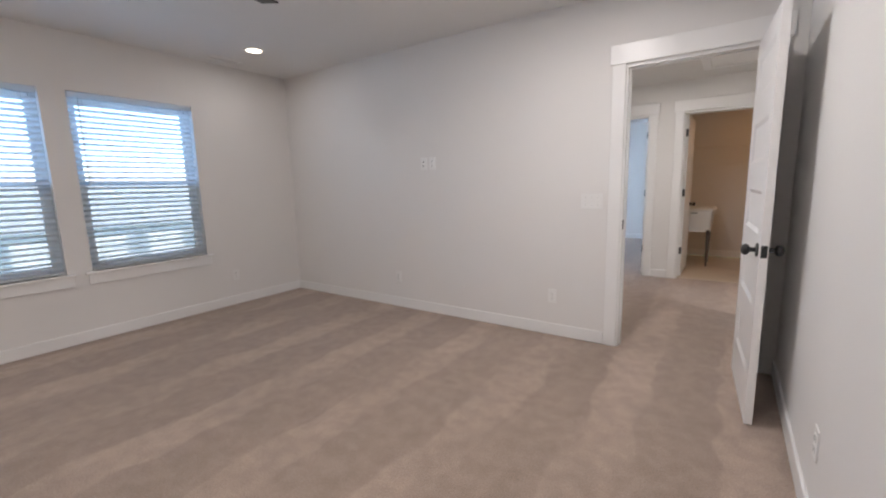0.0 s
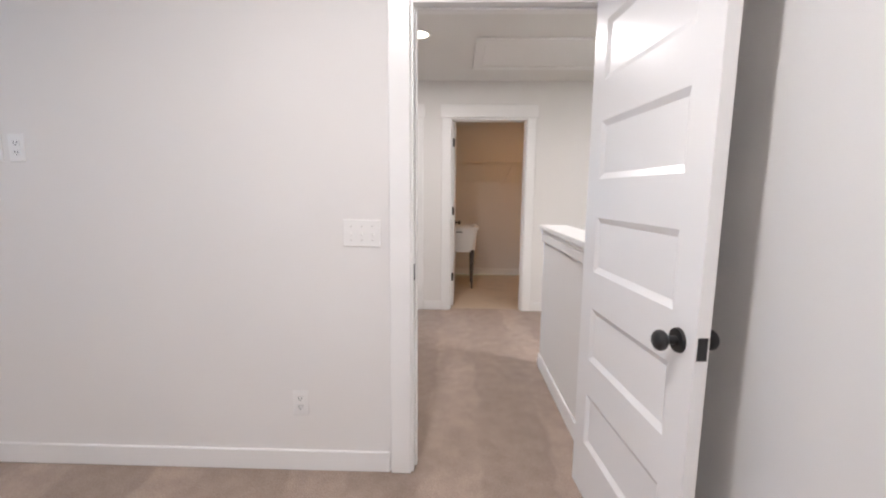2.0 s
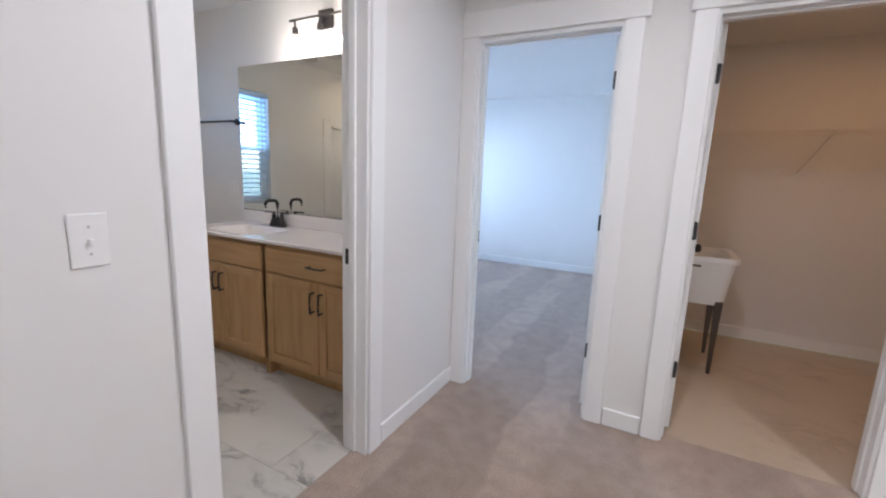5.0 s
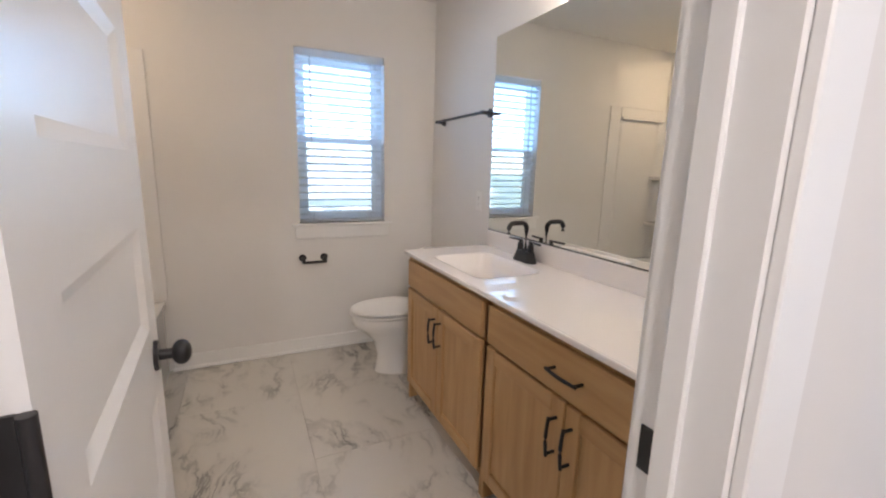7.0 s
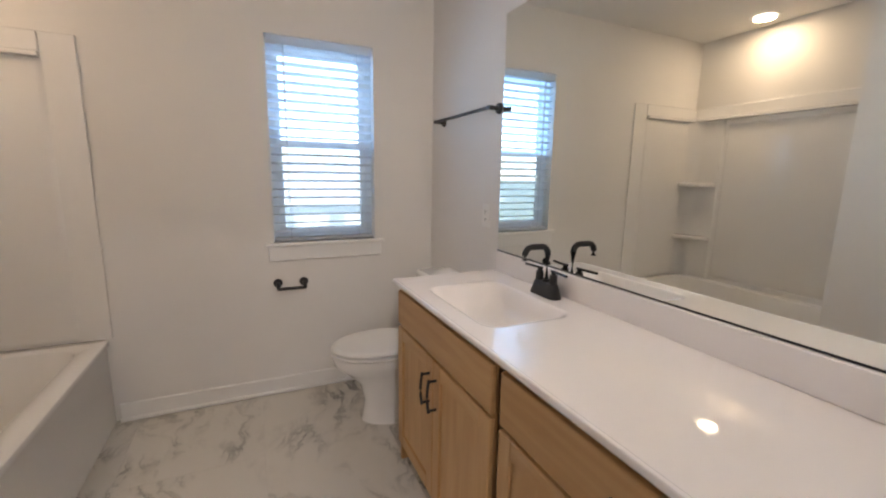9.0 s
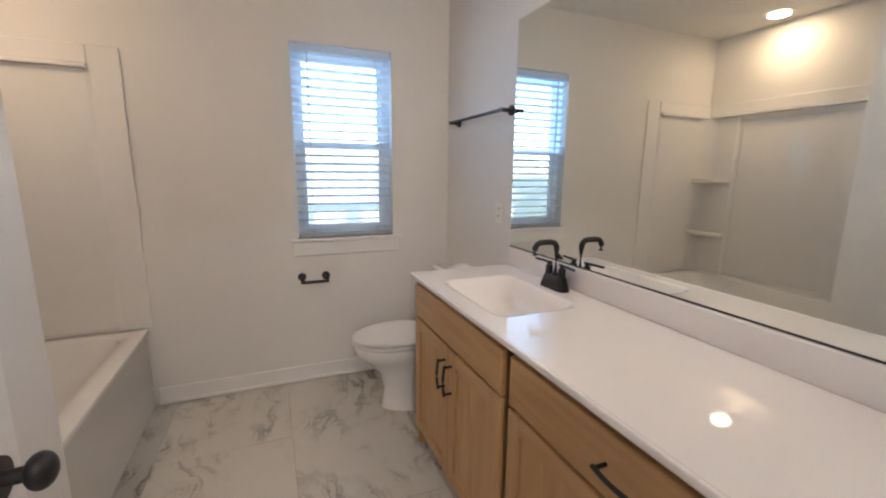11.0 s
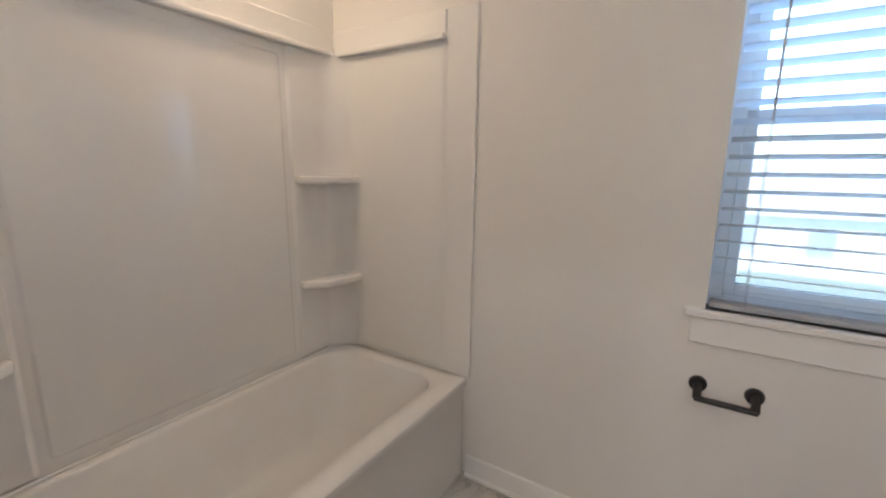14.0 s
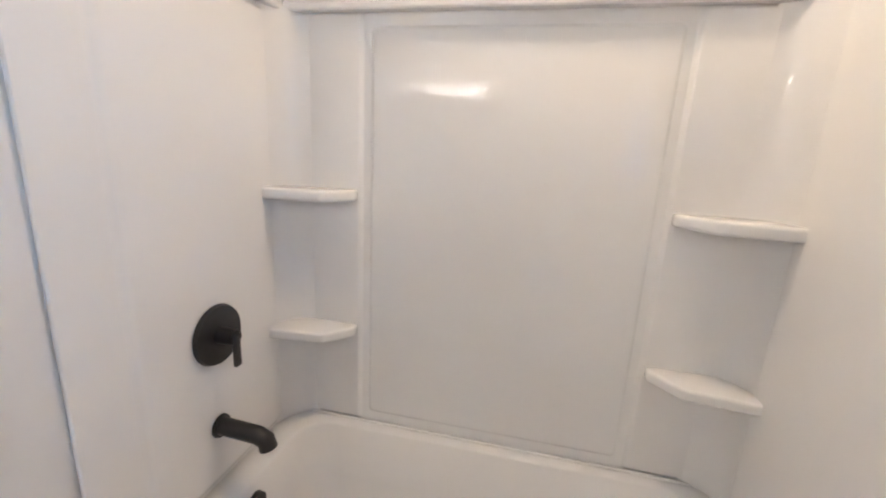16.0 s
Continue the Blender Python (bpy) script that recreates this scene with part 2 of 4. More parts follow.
BULBGLOW = mat("bulb_glow", (0.9, 0.88, 0.85), 0.5, emit=(1, 0.84, 0.64), power=3.0)
WIRE = mat("white_wire", (0.75, 0.73, 0.70), 0.4)
FAN = mat("fan_blade", (0.02, 0.018, 0.017), 0.45, vary=0.2, scale=20)
GRASS = mat("lawn", (0.10, 0.13, 0.05), 0.95, vary=0.35, scale=0.8, bump=0.6, bump_scale=30)
SIDING = mat("siding", (0.62, 0.64, 0.66), 0.7, vary=0.05, scale=2)
SHINGLE = mat("shingle", (0.36, 0.37, 0.39), 0.9, vary=0.25, scale=6, bump=0.5, bump_scale=40)
FAR_GLASS = mat("dark_pane", (0.20, 0.23, 0.26), 0.08)
GLASS = bpy.data.materials.new("clear_glass")
GLASS.use_nodes = True
gb = GLASS.node_tree.nodes["Principled BSDF"]
gb.inputs["Transmission Weight"].default_value, gb.inputs["Roughness"].default_value, gb.inputs["IOR"].default_value = 1.0, 0.0, 1.02


SCREEN = bpy.data.materials.new("insect_screen")
SCREEN.use_nodes = True
sn, sl = SCREEN.node_tree.nodes, SCREEN.node_tree.links
mesh_holes, mesh_mix = sn.new("ShaderNodeBsdfTransparent"), sn.new("ShaderNodeMixShader")
veil = sn.new("ShaderNodeBsdfTranslucent")
veil.inputs[0].default_value = (0.8, 0.8, 0.8, 1)
mesh_mix.inputs[0].default_value = 0.4
sl.new(mesh_holes.outputs[0], mesh_mix.inputs[1])
sl.new(veil.outputs[0], mesh_mix.inputs[2])
sl.new(mesh_mix.outputs[0], sn["Material Output"].inputs[0])


# ---- mesh helpers ----
def box(bm, x0, x1, y0, y1, z0, z1, bevel=0.0, seg=1):
    vs = [bm.verts.new((x, y, z)) for x in (x0, x1) for y in (y0, y1) for z in (z0, z1)]
    fs = [bm.faces.new([vs[i] for i in q]) for q in ((0, 1, 3, 2), (4, 6, 7, 5), (0, 4, 5, 1), (2, 3, 7, 6), (0, 2, 6, 4), (1, 5, 7, 3))]
    if bevel:
        es = list({e for f in fs for e in f.edges})
        bmesh.ops.bevel(bm, geom=es, offset=bevel, segments=seg, affect="EDGES", profile=0.5)
    return bm


def cyl(bm, a, b, r, r2=None, n=16):
    a, b = Vector(a), Vector(b)
    d = b - a
    m = Matrix.Translation((a + b) / 2) @ d.to_track_quat("Z", "Y").to_matrix().to_4x4()
    bmesh.ops.create_cone(bm, cap_ends=True, segments=n, radius1=r, radius2=r if r2 is None else r2, depth=d.length, matrix=m)
    return bm


def ball(bm, c, r, sx=1, sy=1, sz=1, n=16):
    bmesh.ops.create_uvsphere(bm, u_segments=n, v_segments=n // 2 + 2, radius=r, matrix=Matrix.Translation(c) @ Matrix.Diagonal((sx, sy, sz, 1)))
    return bm


def tube(bm, pts, r, n=10):
    """A bent round bar through the points."""
    rings = []
    pts = [Vector(p) for p in pts]
    for i, p in enumerate(pts):
        d = (pts[min(i + 1, len(pts) - 1)] - pts[max(i - 1, 0)]).normalized()
        q = d.to_track_quat("Z", "Y")
        rings.append([bm.verts.new(p + q @ Vector((r * math.cos(2 * math.pi * k / n), r * math.sin(2 * math.pi * k / n), 0))) for k in range(n)])
    return loft(bm, rings)


def loft(bm, rings, cap0=True, cap1=True):
    n = len(rings[0])
    for a, b in zip(rings, rings[1:]):
        for k in range(n):
            bm.faces.new((a[k], a[(k + 1) % n], b[(k + 1) % n], b[k]))
    if cap0:
        bm.faces.new(rings[0][::-1])
    if cap1:
        bm.faces.new(rings[-1])
    return bm


def rrect(bm, x0, x1, y0, y1, z, r, n=6):
    """A ring of points round a rectangle with rounded corners."""
    out = []
    for cx, cy, a0 in ((x1 - r, y1 - r, 0), (x0 + r, y1 - r, 90), (x0 + r, y0 + r, 180), (x1 - r, y0 + r, 270)):
        for k in range(n + 1):
            a = radians(a0 + 90 * k / n)
            out.append(bm.verts.new((cx + r * math.cos(a), cy + r * math.sin(a), z)))
    return out


def pad(frame_at, u0, u1, v0, v1, height, soft=0.02, r=0.02):
    """A softly raised panel; frame_at(u, v, h) gives the place of a point at height h over its wall."""
    bm = B()
    rings = []
    for k in range(6):
        f = k / 5
        h, i = height * (0.5 - 0.5 * math.cos(math.pi * f)), soft * f
        ring = rrect(bm, u0 + i, u1 - i, v0 + i, v1 - i, 0, max(r - i * 0.5, 0.004), 4)
        for v in ring:
            v.co = Vector(frame_at(v.co.x, v.co.y, h))
        rings.append(ring)
    return loft(bm, rings, False, True)


def part(name, bm, material, parent, label="", smooth=0):
    bmesh.ops.recalc_face_normals(bm, faces=bm.faces[:])
    if smooth:
        for f in bm.faces:
            f.smooth = True
        for e in bm.edges:
            if len(e.link_faces) == 2 and e.calc_face_angle(0) > radians(smooth):
                e.smooth = False
    me = bpy.data.meshes.new(name)
    bm.to_mesh(me)
    bm.free()
    me.materials.append(material)
    ob = new(name, me)
    if parent:
        ob.parent = parent
    if label:
        tagged(ob, label)
    return ob


def B():
    return bmesh.new()


def bx(*a, **k):
    return box(B(), *a, **k)


def thing(name, label, category, at=(0, 0, 0), rz=0, group="", kind=""):
    ob = new(name)
    ob.empty_display_size = 0.1
    ob.matrix_basis = pose(*at, 0, 0, rz)
    return tagged(ob, label, category, group, kind)


def structure(name, bm, material, label, category, smooth=0):
    return tagged(part(name, bm, material, None, "", smooth), label, category, "", "structure")


# ---- walls ----
def wall_x(y0, y1, x0, x1, top, holes=(), bottom=0.0):
    """A wall along x; holes are (x0, x1, z0, z1)."""
    bm, at = B(), x0
    for a, b, z0, z1 in sorted(holes):
        box(bm, at, a, y0, y1, bottom, top)
        if z0 > bottom:
            box(bm, a, b, y0, y1, bottom, z0)
        box(bm, a, b, y0, y1, z1, top)
        at = b
    return box(bm, at, x1, y0, y1, bottom, top)


def wall_y(x0, x1, y0, y1, top, holes=(), bottom=0.0):
    bm, at = B(), y0
    for a, b, z0, z1 in sorted(holes):
        box(bm, x0, x1, at, a, bottom, top)
        if z0 > bottom:
            box(bm, x0, x1, a, b, bottom, z0)
        box(bm, x0, x1, a, b, z1, top)
        at = b
    return box(bm, x0, x1, at, y1, bottom, top)


T = 0.115
DH = 2.06
HN = 2.71
NB = 2.667
HX = -1.072
BW = (0.60, 2.09)
BED_WIN = [(-2.07, -1.11), (-3.20, -2.24)]
B2_WIN = [(4.12, 5.08), (5.27, 6.23)]
BATH_WIN = (1.675, 2.275, 0.935, 2.078)
win_holes = [(a, b, *BW) for a, b in BED_WIN + B2_WIN] + [BATH_WIN]
structure("wall_west", wall_y(WX - 0.15, WX, -4.85, 6.67, 2.7, win_holes), PAINT, "pale greige painted outer wall with windows", "wall")
structure("wall_bedroom_north", wall_x(0, T, WX, 3.32, 2.7, [(0.0, 0.806, 0, DH)], 0.0), PAINT, "off-white painted bedroom wall with a doorway", "wall")
structure("wall_bedroom_east", wall_y(0.97, 0.97 + T, -4.85, 0, 2.7), PAINT, "off-white painted bedroom side wall", "wall")
structure("wall_bedroom_south", wall_x(-4.85, -4.7, WX, 0.97, 2.7), PAINT, "off-white painted bedroom end wall", "wall")
structure("wall_bath_east", wall_y(-1.20, HX, T, HN, 2.7, [(1.12, 1.855, 0, DH)]), PAINT, "off-white painted wall with the bathroom doorway", "wall")
structure("wall_hall_north", wall_x(HN, HN + T, WX, 3.32, 2.7, [(-0.985, -0.225, 0, DH), (0.139, 0.95, 0, DH)]), PAINT, "off-white painted hall end wall with two doorways", "wall")
structure("wall_bath_north", bx(WX, -1.20, NB, HN, 0, 2.7), PAINT, "pale greige painted wall behind the vanity", "wall")
structure("wall_partition", wall_y(-0.19, -0.08, HN + T, 6.52, 2.7), PAINT, "painted partition between bedroom and laundry", "wall")
structure("wall_laundry_north", wall_x(4.75, 4.86, -0.08, 2.0, 2.7), PAINT, "plain painted laundry back wall", "wall")
structure("wall_laundry_east", wall_y(1.9, 2.0, HN + T, 4.75, 2.7), PAINT, "plain painted laundry side wall", "wall")
structure("wall_second_bedroom_north", wall_x(6.52, 6.67, WX, -0.08, 2.7), PAINT, "plain painted second bedroom back wall", "wall")
structure("wall_stair_east", wall_y(3.2, 3.32, T, HN, 2.7, (), -1.6), PAINT, "plain painted wall beside the stairs", "wall")
structure("wall_tub_end", wall_y(-2.335, -2.22, T, 1.02, 2.7), PAINT, "painted wall at the tap end of the tub", "wall")
structure("wall_linen_closet", wall_x(0.92, 1.02, -2.22, -1.20, 2.7), PAINT, "painted wall of the closet behind the bathroom door", "wall")
structure("wall_stair_south", wall_x(T - 0.01, T, 1.0, 3.2, 0.0, (), -1.6), PAINT, "painted wall below the landing", "wall")

# floors and ceilings
structure("floor_bedroom", bx(WX, 0.97, -4.7, T / 2, -0.1, 0), CARPET, "beige cut-pile carpet with vacuum lanes", "carpet")
bm = box(B(), -1.15, 0.94, T / 2, HN + T / 2, -0.1, 0)
box(bm, 0.94, 3.2, 1.36, HN + T / 2, -0.1, 0)
structure("floor_hall", bm, CARPET, "beige carpeted hall floor", "carpet")
structure("floor_second_bedroom", bx(WX, -0.19, HN + T / 2, 6.52, -0.1, 0), CARPET, "beige carpeted bedroom floor", "carpet")
structure("floor_laundry", bx(-0.08, 1.9, HN + T / 2, 4.75, -0.1, -0.004), TILE_LAUNDRY, "warm beige vinyl laundry floor", "floor")
structure("floor_stairwell", bx(0.94, 3.2, T, 1.36, -1.7, -1.6), CARPET, "carpeted stair landing below the hall", "carpet")
bath_floor = structure("floor_bathroom", bx(WX, -1.15, T, HN, -0.1, -0.006), GROUT, "grey-veined white marble-look tile floor", "floor")
for nm, x0, x1, y0, y1, h in (("bedroom", WX, 0.97, -4.7, 0, CEIL_BED), ("hall", HX, 3.2, T, HN, CEIL), ("bathroom", WX, -1.20, T, NB, CEIL_BATH),
                              ("second_bedroom", WX, -0.19, HN + T, 6.52, 2.44), ("laundry", -0.08, 1.9, HN + T, 4.75, 2.44)):
    structure("ceiling_" + nm, bx(x0, x1, y0, y1, h, h + 0.1), CEILING, "matt white painted ceiling", "ceiling")
# unseen slab added over the ceilings to keep the sky out of the rooms
structure("roof", bx(WX - 0.4, 3.6, -5.2, 7.0, 2.75, 2.9), SHINGLE, "unseen flat slab closing the house from above", "roof")


def baseboard(x0, y0, x1, y1, nx, ny, shoe=False, h=0.10):
    """A skirting from one point to another along a wall whose face looks along (nx, ny)."""
    t = 0.014
    bm = B()
    box(bm, min(x0, x1, x0 + nx * t), max(x0, x1, x0 + nx * t), min(y0, y1, y0 + ny * t), max(y0, y1, y0 + ny * t), 0, h, 0.004)
    ob = structure("baseboard", bm, TRIM, "white painted wooden baseboard", "baseboard")
    if shoe:
        t2 = t + 0.018
        bm = B()
        xs, ys = sorted((x0, x1)), sorted((y0, y1))
        if nx:
            box(bm, *sorted((x0 + nx * t, x0 + nx * t2)), *ys, 0, 0.022, 0.006)
        else:
            box(bm, *xs, *sorted((y0 + ny * t, y0 + ny * t2)), 0, 0.022, 0.006)
        part("shoe_moulding", bm, TRIM, ob)


C = 0.09
baseboard(WX, 0, -C, 0, 0, -1)
baseboard(WX, -4.7, WX, -0.014, 1, 0)
baseboard(0.97, -4.7, 0.97, 0, -1, 0)
baseboard(WX + 0.02, -4.7, 0.95, -4.7, 0, 1)
baseboard(HX, T, HX, 1.12 - C, 1, 0)
baseboard(HX, 1.855 + C, HX, HN - 0.014, 1, 0)
baseboard(-0.135, HN, 0.049, HN, 0, -1)
baseboard(1.04, HN, 3.2, HN, 0, -1)
baseboard(0.846, T + 0.019, 0.846, 1.24, -1, 0)
baseboard(WX, 0.86, WX, 2.69, 1, 0, True)
baseboard(WX + 0.03, NB, -2.96, NB, 0, -1, True)
baseboard(-2.33, 1.02, -1.2, 1.02, 0, 1, True)
baseboard(WX, 6.52, -0.19, 6.52, 0, -1)
baseboard(WX, 2.83, WX, 6.5, 1, 0)
baseboard(-0.08, 4.75, 1.9, 4.75, 0, -1)
baseboard(-0.08, 2.83, -0.08, 4.73, 1, 0)


def doorway_x(name, x0, x1, y0, y1, stop_y):
    """Jambs, stops and flat casings with a taller head for an opening in a wall along x."""
    ob = thing(name, "white painted craftsman door frame with flat casing", "door frame", kind="structure")
    j = 0.018
    part("jamb", bx(x0, x0 + j, y0, y1, 0, DH), TRIM, ob)
    part("jamb", bx(x1 - j, x1, y0, y1, 0, DH), TRIM, ob)
    part("jamb_head", bx(x0 + j, x1 - j, y0, y1, DH - j, DH), TRIM, ob)
    s = 0.011
    part("door_stop", bx(x0 + j, x0 + j + s, stop_y - 0.018, stop_y + 0.018, 0, DH - j, 0.003), TRIM, ob)
    part("door_stop", bx(x1 - j - s, x1 - j, stop_y - 0.018, stop_y + 0.018, 0, DH - j, 0.003), TRIM, ob)
    part("door_stop", bx(x0 + j, x1 - j, stop_y - 0.018, stop_y + 0.018, DH - j - s, DH - j, 0.003), TRIM, ob)
    for ya, yb, side in ((y0 - 0.018, y0, "a"), (y1, y1 + 0.018, "b")):
        part("casing", bx(x0 + 0.006 - C, x0 + 0.006, ya, yb, 0, DH + 0.004, 0.003), TRIM, ob)
        part("casing", bx(x1 - 0.006, min(x1 - 0.006 + C, 0.965 if name == "door_frame_bedroom" else 99), ya, yb, 0, DH + 0.004, 0.003), TRIM, ob)
        o = 0.007 if side == "a" else 0
        part("head_casing", bx(x0 - C - 0.012, min(x1 + C + 0.012, 0.967 if name == "door_frame_bedroom" else 99), ya - o, yb + 0.007 - o, DH + 0.004, DH + 0.135, 0.003), TRIM, ob)
    return ob


def doorway_y(name, x0, x1, y0, y1, stop_x):
    ob = thing(name, "white painted craftsman door frame with flat casing", "door frame", kind="structure")
    j, s = 0.018, 0.011
    part("jamb", bx(x0, x1, y0, y0 + j, 0, DH), TRIM, ob)
    part("jamb", bx(x0, x1, y1 - j, y1, 0, DH), TRIM, ob)
    part("jamb_head", bx(x0, x1, y0 + j, y1 - j, DH - j, DH), TRIM, ob)
    part("door_stop", bx(stop_x - 0.018, stop_x + 0.018, y0 + j, y0 + j + s, 0, DH - j, 0.003), TRIM, ob)
    part("door_stop", bx(stop_x - 0.018, stop_x + 0.018, y1 - j - s, y1 - j, 0, DH - j, 0.003), TRIM, ob)
    part("door_stop", bx(stop_x - 0.018, stop_x + 0.018, y0 + j, y1 - j, DH - j - s, DH - j, 0.003), TRIM, ob)
    for xa, xb in ((x0 - 0.018, x0), (x1, x1 + 0.018)):
        part("casing", bx(xa, xb, y0 + 0.006 - C, y0 + 0.006, 0, DH + 0.004, 0.003), TRIM, ob)
        part("casing", bx(xa, xb, y1 - 0.006, y1 - 0.006 + C, 0, DH + 0.004, 0.003), TRIM, ob)
        part("head_casing", bx(xa - 0.003, xb + 0.003, y0 - C - 0.012, y1 + C + 0.012, DH + 0.004, DH + 0.135, 0.003), TRIM, ob)
    part("strike_plate", bx(x0 + 0.012, x0 + 0.04, y1 - j - 0.002, y1 - j + 0.001, 0.905, 0.975, 0.001), BLACK, ob, "black strike plate")
    return ob


f1 = doorway_x("door_frame_bedroom", 0.0, 0.806, 0, T, 0.06)
part("strike_plate", bx(0.017, 0.020, 0.005, 0.04, 0.905, 0.975, 0.001), BLACK, f1, "black strike plate")
f2 = doorway_x("door_frame_second_bedroom", -0.985, -0.225, HN, HN + T, HN + 0.06)
part("strike_plate", bx(-0.968, -0.965, HN + 0.075, HN + 0.11, 0.905, 0.975, 0.001), BLACK, f2, "black strike plate")
doorway_x("door_frame_laundry", 0.139, 0.95, HN, HN + T, HN + 0.06)
doorway_y("door_frame_bathroom", -1.20, HX, 1.12, 1.855, -1.145)


def door_leaf(name, w, at, rz, label, flip=1, knuckle=-1):
    """A five-panel leaf that hinges at its origin and runs along +x; its thickness goes to flip * y, its hinge knuckles lie at knuckle * y."""
    ob = thing(name, label, "door", at, rz)
    t, h, st = 0.035, 2.03, 0.105
    edges = [(0.236 + 0.366 * i, 0.454 + 0.366 * i) for i in range(5)]
    bm = B()
    y0, y1 = sorted((0, flip * t))
    box(bm, 0, st, y0, y1, 0.012, h + 0.012)
    box(bm, w - st, w, y0, y1, 0.012, h + 0.012)
    prev = 0.0
    for a, b in edges:
        box(bm, st, w - st, y0, y1, prev + 0.012, a + 0.012)
        prev = b
    box(bm, st, w - st, y0, y1, prev + 0.012, h + 0.012)
    part("door_slab", bm, DOORP, ob)
    for a, b in edges:
        a, b = a + 0.012, b + 0.012
        bm = B()
        for ys, inn in ((y0, y0 + 0.010), (y1, y1 - 0.010)):
            o = [bm.verts.new((x, ys, zz)) for x, zz in ((st, a), (w - st, a), (w - st, b), (st, b))]
            s = 0.022
            i = [bm.verts.new((x, inn, zz)) for x, zz in ((st + s, a + s), (w - st - s, a + s), (w - st - s, b - s), (st + s, b - s))]
            for k in range(4):
                bm.faces.new((o[k], o[(k + 1) % 4], i[(k + 1) % 4], i[k]))
            bm.faces.new(i)
        part("panel", bm, DOORP, ob)
    zk = 0.908
    for side, ys, s in ((0, y0, -1), (1, y1, 1)):
        bm = B()
        cyl(bm, (w - 0.07, ys, zk), (w - 0.07, ys + s * 0.008, zk), 0.034, 0.032, 24)
        cyl(bm, (w - 0.07, ys + s * 0.008, zk), (w - 0.07, ys + s * 0.035, zk), 0.012, 0.012, 16)
        ball(bm, (w - 0.07, ys + s * 0.05, zk), 0.028, 1, 0.72, 1, 20)
        part("door_knob", bm, BLACK, ob, "round black door knob", 40)
    part("latch_plate", bx(w - 0.001, w + 0.002, (y0 + y1) / 2 - 0.013, (y0 + y1) / 2 + 0.013, zk - 0.03, zk + 0.03, 0.001), BLACK, ob, "black latch plate")
    for zc in (0.345, 1.085, 1.825):
        bm = B()
        yk = y0 + 0.002 if knuckle < 0 else y1 - 0.002
        cyl(bm, (-0.006, yk, zc - 0.045), (-0.006, yk, zc + 0.045), 0.007, None, 12)
        plate_rings = []
        for xp in (-0.004, 0.0005):
            ring = rrect(bm, y0 + 0.002, y1 - 0.002, zc - 0.045, zc + 0.045, 0, 0.009, 4)
            for v in ring:
                v.co = Vector((xp, v.co.x, v.co.y))
            plate_rings.append(ring)
        loft(bm, plate_rings)
        part("hinge", bm, BLACK, ob, "black butt hinge", 40)
    return ob


door_leaf("bedroom_door", 0.752, (0.743, -0.022, 0), -86.1, "white five-panel bedroom door standing open, black knobs", knuckle=1)
door_leaf("bathroom_door", 0.70, (-1.233, 1.177, 0), 183.3, "white five-panel bathroom door standing open, black knobs")
door_leaf("second_bedroom_door", 0.74, (-0.243, HN + T + 0.022, 0), 90.5, "white five-panel door open into the second bedroom")
door_leaf("laundry_door", 0.78, (0.158, HN + T + 0.022, 0), 89.0, "white five-panel door open into the laundry", flip=-1, knuckle=1)

# half wall beside the stairs
hw = thing("half_wall", "off-white stair half wall with a white wooden cap", "half wall", kind="structure")
part("wall_body", bx(0.846, 0.966, T, 1.24, 0, 1.03), PAINT, hw)
part("cap", bx(0.812, 1.01, T + 0.019, 1.27, 1.03, 1.062, 0.005, seg=2), TRIM, hw, "white painted cap board")
part("apron", bx(0.83, 0.846, T + 0.019, 1.255, 0.945, 1.03, 0.003), TRIM, hw)
part("apron", bx(0.846, 0.982, 1.24, 1.255, 0.945, 1.0299, 0.003), TRIM, hw)
part("bed_moulding", bx(0.823, 0.83, T + 0.019, 1.262, 1.008, 1.03, 0.003), TRIM, hw)
hw2 = thing("half_wall_landing", "lower painted half wall at the landing", "half wall", kind="structure")
part("wall_body", bx(1.74, 3.2, 2.58, HN, 0, 0.85), PAINT, hw2)
part("cap", bx(1.72, 3.2, 2.55, HN, 0.85, 0.878, 0.004), TRIM, hw2)


